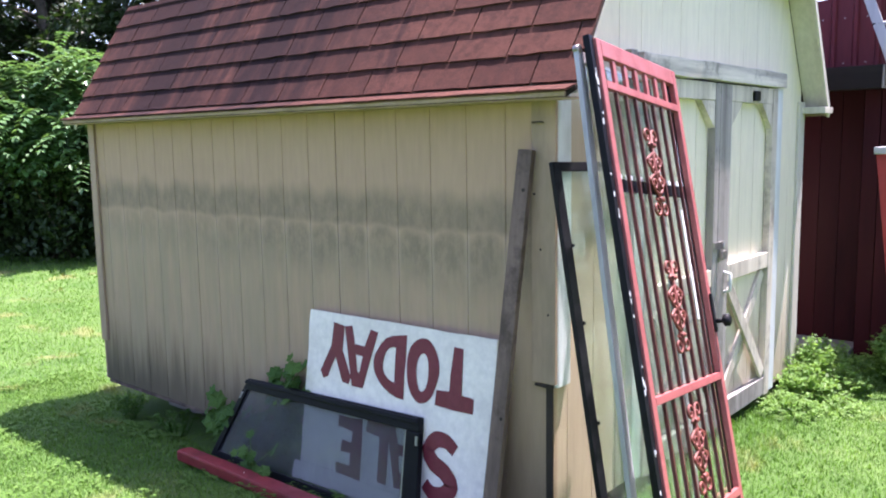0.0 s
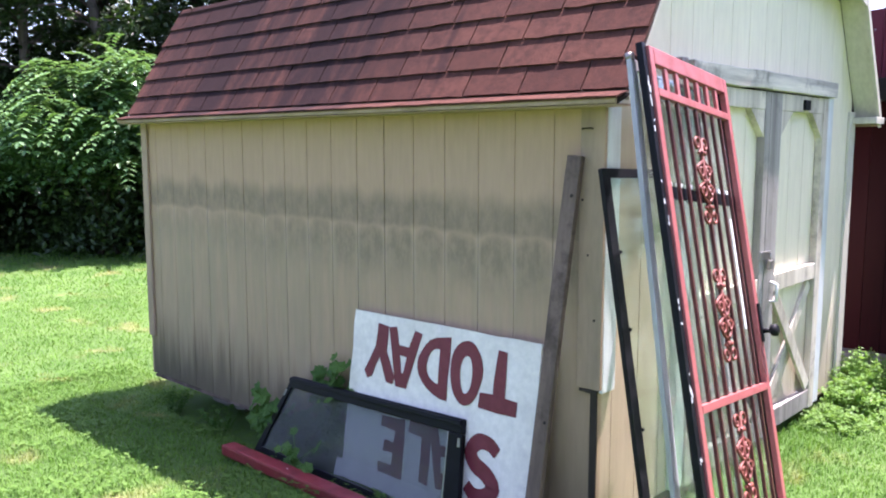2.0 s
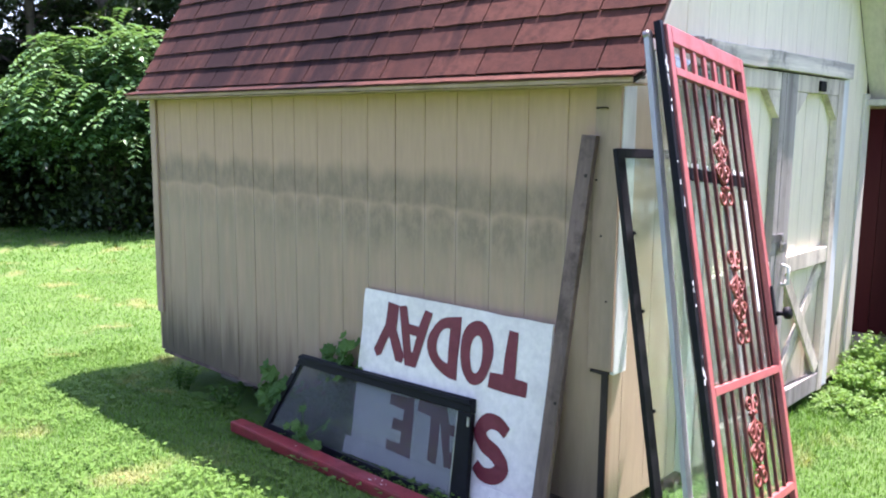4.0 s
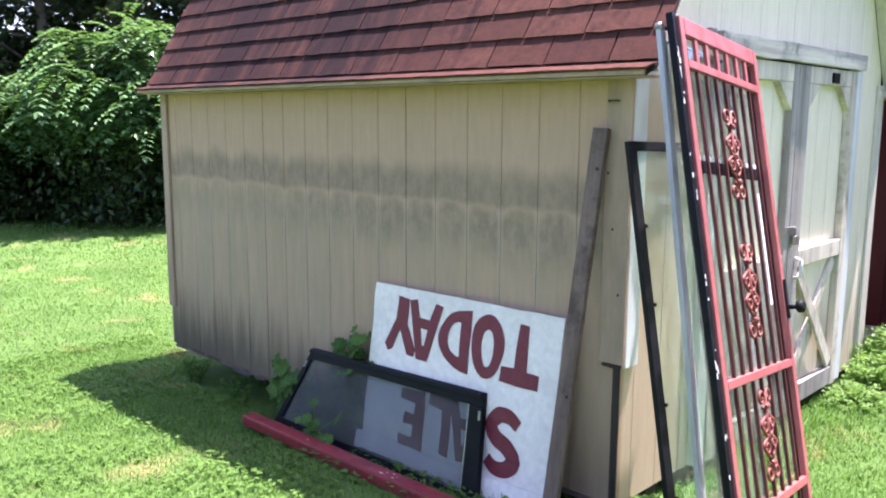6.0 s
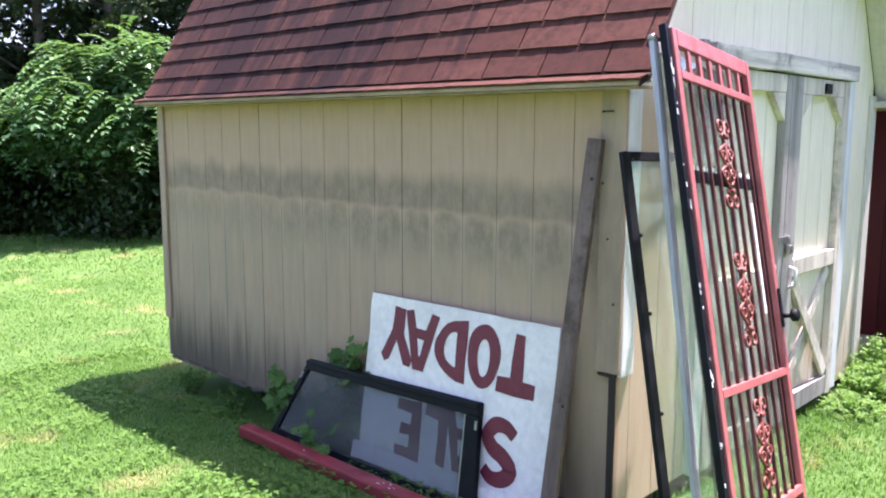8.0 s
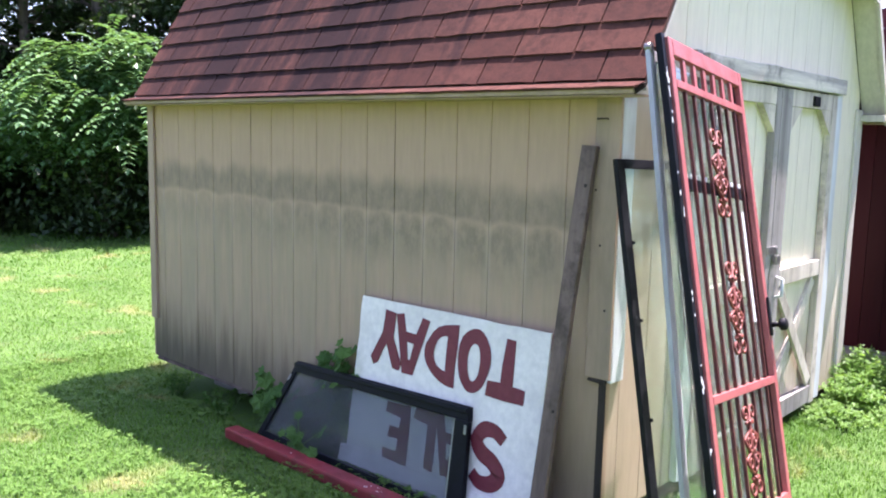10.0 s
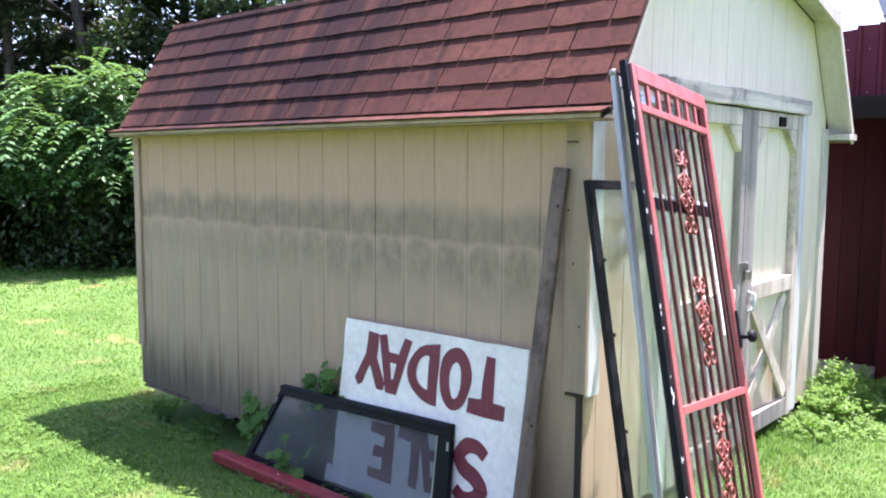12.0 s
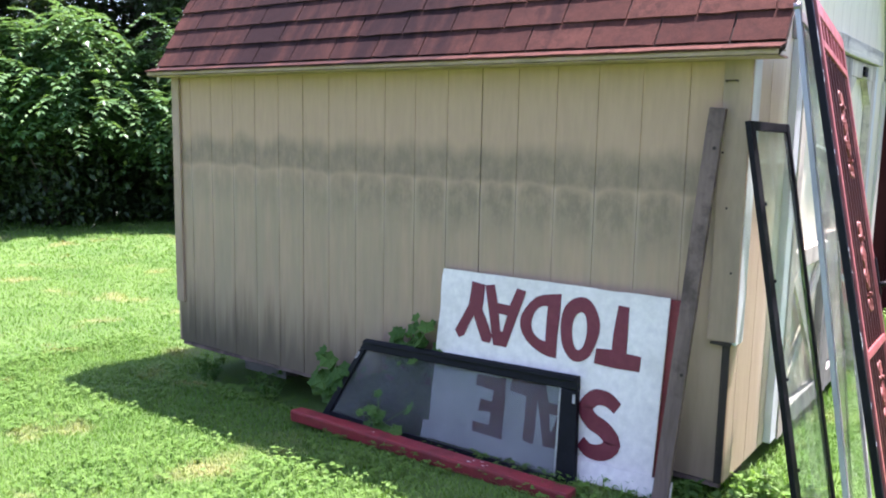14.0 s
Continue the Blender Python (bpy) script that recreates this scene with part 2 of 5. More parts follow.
BARE = wood_material("dark_damp_wood", (0.055, 0.043, 0.034), (0.026, 0.021, 0.018), 2)
SIGNWHITE = surface("sign_white_paint", (0.85, 0.80, 0.72), (0.64, 0.60, 0.53), 30, 3, 0.6, bump=0.15, amount=0.5)
SIGNRED = surface("sign_red_paint", (0.165, 0.020, 0.034), (0.22, 0.045, 0.055), 50, 12, 0.55, bump=0.2, amount=0.55)
REDPAINT = surface("red_board_paint", (0.24, 0.025, 0.030), (0.13, 0.02, 0.02), 60, 8, 0.5, bump=0.3, amount=0.6)
GATERED = surface("faded_red_metal_paint", (0.35, 0.105, 0.098), (0.24, 0.060, 0.056), 70, 8, 0.45, bump=0.15, amount=0.6)
GATEDARK = surface("oxblood_metal_paint", (0.060, 0.013, 0.012), (0.11, 0.03, 0.02), 80, 14, 0.5, bump=0.25, amount=0.6)
RUST = surface("orange_rusted_scrollwork", (0.17, 0.040, 0.026), (0.10, 0.020, 0.016), 90, 16, 0.55, bump=0.3)
BLACKPAINT = surface("black_frame_paint", (0.005, 0.0055, 0.0075), (0.014, 0.015, 0.018), 60, 7, 0.5, bump=0.2, amount=0.6, specular=0.16)
ALU = surface("dull_aluminium", (0.42, 0.43, 0.44), (0.22, 0.225, 0.23), 70, 6, 0.45, metal=0.35, bump=0.1, stretch=(1, 1, 0.1))
STEEL = surface("tarnished_steel", (0.38, 0.38, 0.37), (0.16, 0.14, 0.12), 90, 10, 0.4, metal=0.9, bump=0.1)
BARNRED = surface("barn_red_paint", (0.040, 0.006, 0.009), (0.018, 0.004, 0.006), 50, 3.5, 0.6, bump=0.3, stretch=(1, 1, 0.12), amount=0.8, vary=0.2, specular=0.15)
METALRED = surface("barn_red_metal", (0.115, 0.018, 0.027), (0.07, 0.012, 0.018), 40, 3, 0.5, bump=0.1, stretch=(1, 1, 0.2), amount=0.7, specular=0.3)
CONCRETE = surface("grey_concrete", (0.24, 0.225, 0.19), (0.12, 0.11, 0.09), 80, 5, 0.85, bump=0.4)
FIBRERED = surface("red_fibreglass", (0.36, 0.030, 0.026), (0.26, 0.03, 0.025), 60, 8, 0.45, bump=0.1)
GREYPLASTIC = surface("grey_ladder_cap", (0.42, 0.42, 0.43), (0.25, 0.25, 0.26), 60, 8, 0.5, bump=0.1)
BARK = wood_material("tree_bark", (0.11, 0.09, 0.07), (0.05, 0.042, 0.035), 2)
GRASSGROUND = grass_material("lawn_soil", False)
GRASSBLADE = grass_material("lawn_blade", True)
CLOVER = leaf_material("clover_leaf", (0.060, 0.155, 0.018), (0.115, 0.225, 0.035), (0.08, 0.18, 0.025), 0.3)
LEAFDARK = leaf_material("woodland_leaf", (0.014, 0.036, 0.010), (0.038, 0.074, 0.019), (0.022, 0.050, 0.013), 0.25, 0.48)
LEAFSUMAC = leaf_material("sumac_leaf", (0.070, 0.170, 0.060), (0.145, 0.265, 0.110), (0.10, 0.21, 0.085), 0.35, 0.34)
LEAFWEED = leaf_material("weed_leaf", (0.12, 0.26, 0.050), (0.23, 0.39, 0.10), (0.16, 0.31, 0.07), 0.45)
LEAFVINE = leaf_material("vine_leaf", (0.045, 0.130, 0.020), (0.085, 0.19, 0.032), (0.06, 0.15, 0.022), 0.35, 0.7)
GLASSGREEN = glass_material("greenish_glass", (0.74, 0.88, 0.79), 0.05)
GLASSDUSTY = glass_material("dusty_glass", (0.42, 0.46, 0.48), 0.10, 0.03, 1.15)
GLASSDOOR = glass_material("door_glass", (0.80, 0.90, 0.83), 0.06)


# ---- building blocks ----
def part(name, bm, mat, parent=None, label=""):
    """Links a bmesh, built in world places, as one mesh under a thing or a part."""
    me = bpy.data.meshes.new(name)
    bm.normal_update()
    bm.to_mesh(me)
    bm.free()
    return linked(name, me, mat, parent, label)


def linked(name, me, mat, parent=None, label=""):
    if mat and not me.materials:
        me.materials.append(mat)
    ob = new(name, me)
    if parent:
        ob.parent = parent
        top, at = parent, Matrix.Identity(4)
        while top:
            at = top.matrix_basis.copy() if not top.parent else at
            top = top.parent
        ob.matrix_parent_inverse = at.inverted() if not parent.parent else Matrix.Identity(4)
    return tagged(ob, label)


def thing(name, base, label, category, group="", kind=""):
    ob = new(name)
    ob.empty_display_size = 0.2
    ob.matrix_basis = Matrix.Translation(base)
    return tagged(ob, label, category, group, kind)


def slab(o, u, v, w, bevel=0.0, bm=None):
    """A block with one corner at o and three edges u, v, w; its edges may be rounded."""
    own = bmesh.new()
    o, u, v, w = Vector(o), Vector(u), Vector(v), Vector(w)
    c = [own.verts.new(o + a * u + b * v + d * w) for d in (0, 1) for b in (0, 1) for a in (0, 1)]
    for f in ((0, 2, 3, 1), (4, 5, 7, 6), (0, 1, 5, 4), (2, 6, 7, 3), (0, 4, 6, 2), (1, 3, 7, 5)):
        own.faces.new([c[i] for i in f])
    bmesh.ops.recalc_face_normals(own, faces=own.faces)
    if bevel:
        bmesh.ops.bevel(own, geom=list(own.edges), offset=bevel, segments=2, affect="EDGES", profile=0.6)
    if bm is None:
        return own
    me = bpy.data.meshes.new("tmp")
    own.to_mesh(me)
    own.free()
    bm.from_mesh(me)
    bpy.data.meshes.remove(me)
    return bm


def box(x0, x1, y0, y1, z0, z1, bevel=0.0, bm=None):
    return slab((x0, y0, z0), (x1 - x0, 0, 0), (0, y1 - y0, 0), (0, 0, z1 - z0), bevel, bm)


def beam(a, b, across, wide, thick, bevel=0.003, bm=None):
    """A board from a to b: wide along the direction across, thick along the third."""
    a, b = Vector(a), Vector(b)
    d = b - a
    s = (Vector(across) - Vector(across).project(d)).normalized()
    t = d.cross(s).normalized()
    return slab(a - s * wide / 2 - t * thick / 2, d, s * wide, t * thick, bevel, bm)


def tube(pts, radius, sides=6, bm=None, taper=None):
    """A round bar swept along points."""
    bm = bm or bmesh.new()
    pts = [Vector(q) for q in pts]
    rings = []
    for i, q in enumerate(pts):
        d = (pts[min(i + 1, len(pts) - 1)] - pts[max(i - 1, 0)]).normalized()
        s = d.orthogonal().normalized() if i == 0 else (side - side.project(d)).normalized()
        side = s
        t = d.cross(s)
        r = radius * (taper[i] if taper else 1)
        rings.append([bm.verts.new(q + r * (math.cos(k * math.tau / sides) * s + math.sin(k * math.tau / sides) * t)) for k in range(sides)])
    for a, b in zip(rings, rings[1:]):
        for k in range(sides):
            f = bm.faces.new((a[k], a[(k + 1) % sides], b[(k + 1) % sides], b[k]))
            f.smooth = True
    bm.faces.new(rings[0][::-1])
    bm.faces.new(rings[-1])
    return bm


def array_mesh(name, verts, faces, mat, parent=None, label="", smooth=False):
    me = bpy.data.meshes.new(name)
    me.from_pydata(np.asarray(verts).tolist(), [], np.asarray(faces).tolist())
    return linked(name, me, mat, parent, label)


RNG = np.random.default_rng(5)


def leaf_arrays(at, along, normal, length, width, fold=0.25):
    """Many folded diamond leaves at once."""
    n = len(at)
    along = along / np.linalg.norm(along, axis=1, keepdims=True)
    side = np.cross(along, normal)
    side /= np.linalg.norm(side, axis=1, keepdims=True) + 1e-9
    up = np.cross(side, along)
    L, W = np.broadcast_to(length, n)[:, None], np.broadcast_to(width, n)[:, None]
    mid = at + along * L * 0.45
    v = np.stack([at, mid + side * W / 2 + up * W * fold, at + along * L, mid - side * W / 2 + up * W * fold], 1).reshape(-1, 3)
    k = np.arange(n)[:, None] * 4
    f = np.concatenate([k + [0, 1, 2], k + [0, 2, 3]])
    return v, f


def sphere_dirs(n):
    d = RNG.normal(size=(n, 3))
    return d / np.linalg.norm(d, axis=1, keepdims=True)


# ---- the ground ----
def ground_height(x, y):
    """The lawn falls gently along the shed, with a hollow under its wall and soft unevenness."""
    fall = 0.065 * math.tanh((x + 0.4) * 0.45)
    along = 1 / (1 + math.exp(-(x + 2.7) * 9)) / (1 + math.exp((x - 0.1) * 5))
    hollow = 0.065 * along / (1 + math.exp(-(y + 0.16) * 26))
    return fall - hollow + 0.018 * noise.noise(Vector((x * 0.55, y * 0.55, 0.3))) + 0.012 * noise.noise(Vector((x * 1.7, y * 1.7, 4.0)))


def build_ground():
    xs = np.concatenate([[-2500, -600, -150, -60, -30, -20], np.arange(-14, 6.01, 0.25), [9, 14, 25, 60, 150, 600, 2500]])
    ys = np.concatenate([[-2500, -600, -150, -60, -30, -12], np.arange(-6, -0.75, 0.25), np.arange(-0.75, 0.3, 0.07), np.arange(0.5, 10.01, 0.25), [14, 25, 60, 150, 600, 2500]])
    v = [(x, y, ground_height(x, y) if abs(x) < 30 and abs(y) < 30 else 0.0) for y in ys for x in xs]
    w = len(xs)
    f = [(j * w + i, j * w + i + 1, (j + 1) * w + i + 1, (j + 1) * w + i) for j in range(len(ys) - 1) for i in range(w - 1)]
    me = bpy.data.meshes.new("ground")
    me.from_pydata(v, [], f)
    for q in me.polygons:
        q.use_smooth = True
    me.materials.append(GRASSGROUND)
    tagged(new("ground", me), "mown green lawn with clover and dry patches", "lawn", kind="structure")


build_ground()

# ---- the shed ----
X0, X1, W = -2.385, 1.25, 2.97          # ends of the long wall, depth of the shed
FOOT, P = 0.125, 0.2032                 # foot of the siding, pitch of the grooves
RX0, RX1 = -2.47, 1.392                  # ends of the roof
MID = W / 2
LIP, KNEE, BREAK, RIDGE = (-0.140, 1.895), (-0.064, 1.925), (0.348, 2.634), (MID, 2.90)
SEAM = 1.524                            # where the two gable sheets meet


def roof_line(y):
    """Height of the roof's top face over depth y."""
    y = y if y <= MID else W - y
    pts = (LIP, KNEE, BREAK, RIDGE)
    for (a, za), (b, zb) in zip(pts, pts[1:]):
        if y <= b:
            return za + (zb - za) * (y - a) / (b - a)
    return RIDGE[1]


shed = thing("shed", (X0 / 2 + X1 / 2, MID, 0), "small tan plywood garden shed with a red shingled barn roof", "shed")


def siding(name, start, end, grooves, low, high, to_world, thick=0.014, label=""):
    """One sheet of grooved plywood. low and high give the foot and head height along the sheet."""
    edge = 0.0025
    cols = [(start, 0.0)]
    for g in grooves:
        if start + 0.02 < g < end - 0.02:
            cols += [(g - edge, 0.0), (g - edge + 0.001, 0.0035), (g + edge - 0.001, 0.0035), (g + edge, 0.0)]
    cols.append((end, 0.0))
    bm = bmesh.new()
    front = [[bm.verts.new(to_world(s, d, z)) for z in (low(s), high(s))] for s, d in cols]
    back = [[bm.verts.new(to_world(s, thick, z)) for z in (low(s), high(s))] for s, d in (cols[0], cols[-1])]
    for a, b in zip(front, front[1:]):
        bm.faces.new((a[0], b[0], b[1], a[1]))
    bm.faces.new((back[1][0], back[0][0], back[0][1], back[1][1]))
    bm.faces.new((back[0][0], front[0][0], front[0][1], back[0][1]))
    bm.faces.new((front[-1][0], back[1][0], back[1][1], front[-1][1]))
    bmesh.ops.recalc_face_normals(bm, faces=bm.faces)
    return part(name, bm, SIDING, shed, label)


def build_shed_walls():
    front, rear = (lambda s, d, z: (s, d, z)), (lambda s, d, z: (s, W - d, z))
    for a, b in ((X0, -1.2222), (-1.2162, -0.003), (0.003, 1.2162), (1.2222, X1)):
        gs = [P * k for k in range(-14, 8)]
        gs = [g for g in gs if abs(g) > 0.01 and abs(abs(g) - 1.2192) > 0.01]
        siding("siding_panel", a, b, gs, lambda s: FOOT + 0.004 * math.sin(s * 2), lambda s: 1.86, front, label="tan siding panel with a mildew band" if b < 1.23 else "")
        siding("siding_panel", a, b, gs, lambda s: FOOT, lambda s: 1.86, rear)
    # ends; the door opening goes through the near one
    D0, D1, DH = 0.66, 2.40, 2.01
    gy = [SEAM + P * k for k in range(-7, 8) if k]
    under = lambda s: roof_line(s) - 0.055
    for name, xw, sgn in (("near", X1, 1), ("far", X0, -1)):
        put = lambda s, d, z, xw=xw, sgn=sgn: (xw - sgn * d, s, z)
        cuts = sorted({0.014, BREAK[0], D0, MID, SEAM, D1, W - BREAK[0], W - 0.014})
        for a, b in zip(cuts, cuts[1:]):
            over = name == "near" and a >= D0 - 1e-6 and b <= D1 + 1e-6
            a, b = a + (0.002 if a == SEAM else 0), b - (0.002 if b == SEAM else 0)
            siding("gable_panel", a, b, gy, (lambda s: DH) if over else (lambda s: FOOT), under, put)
    part("floor_deck", box(X0 + 0.02, X1 - 0.02, 0.02, W - 0.02, FOOT, FOOT + 0.03), BARE, shed)
    for y in (0.30, 1.5, W - 0.22):
        part("skid", box(X0 + 0.03, X1 - 0.03, y, y + 0.09, 0.055, FOOT, 0.006), BARE, shed, "dark damp timber skid")
    part("sill_strip", box(X0 + 0.01, X1 - 0.01, 0.003, 0.030, FOOT - 0.024, FOOT - 0.003, 0.003), PLANKWOOD, shed, "brown damp sill strip under the siding")
    for x, y in ((X0 + 0.55, 0.34), (-0.95, 0.30), (0.2, 0.30), (1.0, 0.30), (X0 + 0.35, W - 0.16), (-0.6, W - 0.16), (1.0, W - 0.16)):
        part("pier_block", box(x - 0.2, x + 0.2, y - 0.1, y + 0.1, -0.06, 0.055, 0.008), CONCRETE, shed, "grey concrete pier block")
    # corner boards
    part("corner_board", box(1.155, X1 + 0.018, -0.019, -0.001, 0.735, 1.865, 0.004), TAN, shed, "tan corner board, rotted off above the ground")
    rot = box(1.168, X1 + 0.004, -0.019, -0.002, 0.716, 0.734, 0.004)
    for v in rot.verts:
        v.co.z += 0.014 * noise.noise(v.co * 60)
    part("rotted_end", rot, BARE, shed, "crumbling brown rotted board end")
    part("corner_post", box(1.218, X1 - 0.001, -0.010, -0.001, FOOT, 0.735, 0.002), BARE, shed, "bare dark wood where the corner board rotted away")
    part("corner_board", box(X1 + 0.001, X1 + 0.019, 0.0, 0.095, 0.72, 1.93, 0.004), WHITE, shed, "bluish white corner board with a rotted foot")
    part("corner_board", box(X0 - 0.018, X0 + 0.055, -0.019, -0.001, 0.40, 1.865, 0.004), TAN, shed)
    part("corner_board", box(X1 + 0.001, X1 + 0.019, W - 0.09, W + 0.018, FOOT, 1.93, 0.004), PALE, shed)
    part("corner_board", box(X0 - 0.019, X0 - 0.001, 0.0, 0.09, FOOT, 1.93, 0.004), TAN, shed)
    st = tube([(1.168, -0.021, 1.778), (1.168, -0.034, 1.780), (1.212, -0.034, 1.781), (1.212, -0.021, 1.779)], 0.003, 5)
    part("wire_staple", st, BARE, shed, "rusty wire staple")
    for x, z in ((1.20, 1.28), (1.235, 1.02), (1.17, 1.5)):
        part("nail_head", tube([(x, -0.019, z), (x, -0.0225, z)], 0.005, 6), BARE, shed)


build_shed_walls()


def build_roof():
    """A deck that follows the barn shape, with eave boards, rakes and returns."""
    prof = [LIP, KNEE, BREAK, RIDGE, (W - BREAK[0], BREAK[1]), (W - KNEE[0], KNEE[1]), (W - LIP[0], LIP[1])]
    bm = bmesh.new()
    top0, top1, low0, low1 = [], [], [], []
    for y, z in prof:
        for lst, x, dz in ((top0, RX0, -0.012), (top1, RX1, -0.012), (low0, RX0, -0.030), (low1, RX1, -0.030)):
            lst.append(bm.verts.new((x, y, z + dz)))
    for i in range(len(prof) - 1):
        bm.faces.new((top0[i], top1[i], top1[i + 1], top0[i + 1]))
        bm.faces.new((low0[i], low0[i + 1], low1[i + 1], low1[i]))
        bm.faces.new((top0[i], top0[i + 1], low0[i + 1], low0[i]))
        bm.faces.new((top1[i], low1[i], low1[i + 1], top1[i + 1]))
    bm.faces.new((top0[0], low0[0], low1[0], top1[0]))
    bm.faces.new((top0[-1], top1[-1], low1[-1], low0[-1]))
    bmesh.ops.recalc_face_normals(bm, faces=bm.faces)
    roof = part("roof", bm, BARE, shed, "faded red asphalt shingle roof with dark streaks")
    part("eave_fascia", box(RX0 + 0.004, RX1 - 0.003, -0.151, -0.1405, 1.868, 1.886, 0.002), TAN, roof)
    part("eave_soffit", box(RX0 + 0.012, RX1 - 0.006, -0.140, 0.0, 1.861, 1.8685), TAN, roof)
    part("eave_fascia", box(RX0 + 0.02, RX1 - 0.02, W + 0.098, W + 0.118, 1.84, 1.872, 0.003), TAN, roof)
    part("eave_soffit", box(RX0 + 0.02, RX1 - 0.02, W, W + 0.100, 1.855, 1.866), TAN, roof)
    # rake boards and their soffits, on both ends and both sides
    for xe, xi in ((RX1, X1 + 0.002), (RX0, X0 - 0.002)):
        for mirror in (False, True):
            f = (lambda y: W - y) if mirror else (lambda y: y)
            for (a, za), (b, zb) in ((KNEE, BREAK), (BREAK, RIDGE)):
                s = bmesh.new()
                ring = [(f(a), za - 0.031), (f(b), zb - 0.031), (f(b), zb - 0.043), (f(a), za - 0.043)]
                q0, q1 = [s.verts.new((xe, *r)) for r in ring], [s.verts.new((xi, *r)) for r in ring]
                for i in range(4):
                    s.faces.new((q0[i], q0[(i + 1) % 4], q1[(i + 1) % 4], q1[i]))
                s.faces.new(q0)
                s.faces.new(q1[::-1])
                bmesh.ops.recalc_face_normals(s, faces=s.faces)
                part("rake_soffit", s, PALE, roof)
                s = bmesh.new()
                ring = [(f(a), za - 0.014), (f(b), zb - 0.014), (f(b), zb - 0.085), (f(a), za - 0.095)]
                q0 = [s.verts.new((xe + (0.016 if xe > 0 else -0.016), *r)) for r in ring]
                q1 = [s.verts.new((xe - (0.002 if xe > 0 else -0.002), *r)) for r in ring]
                for i in range(4):
                    s.faces.new((q0[i], q0[(i + 1) % 4], q1[(i + 1) % 4], q1[i]))
                s.faces.new(q0)
                s.faces.new(q1[::-1])
                bmesh.ops.recalc_face_normals(s, faces=s.faces)
                if mirror or xe < 0:
                    part("rake_board", s, PALE, roof)
                else:
                    s.free()
            if mirror:
                y = f(-0.055)
                part("eave_return", box(min(xe, xi), max(xe, xi) + (0.017 if xe > 0 else 0), y - 0.09, y + 0.075, 1.855, 1.895, 0.004), PALE, roof, "pale boxed eave return")
    return roof


roof = build_roof()


def tab_mesh(name, width, deep, seed):
    """One shingle tab: thick butt edge, slightly curled and uneven. Local x along the eave, y up the slope."""
    r = random.Random(seed)
    bm = bmesh.new()
    n = 4
    rows = []
    for y, z in ((0.0, 0.0125), (0.35 * deep, 0.0090), (deep, 0.0012)):
        rows.append([bm.verts.new((width * i / n, y + (r.uniform(-0.004, 0.002) if y == 0 else 0), z + (r.uniform(0, 0.003) if y == 0 else 0))) for i in range(n + 1)])
    low = [bm.verts.new((v.co.x, v.co.y + 0.001, v.co.z - 0.0098)) for v in rows[0]]
    for a, b in zip(rows, rows[1:]):
        for i in range(n):
            bm.faces.new((a[i], a[i + 1], b[i + 1], b[i]))
    for i in range(n):
        bm.faces.new((low[i], low[i + 1], rows[0][i + 1], rows[0][i]))
    for k in (0, n):
        bm.faces.new((low[k], rows[0][k], rows[1][k], rows[2][k]))
    me = bpy.data.meshes.new(name)
    bmesh.ops.recalc_face_normals(bm, faces=bm.faces)
    bm.to_mesh(me)
    bm.free()
    me.materials.append(SHINGLE)
    return me


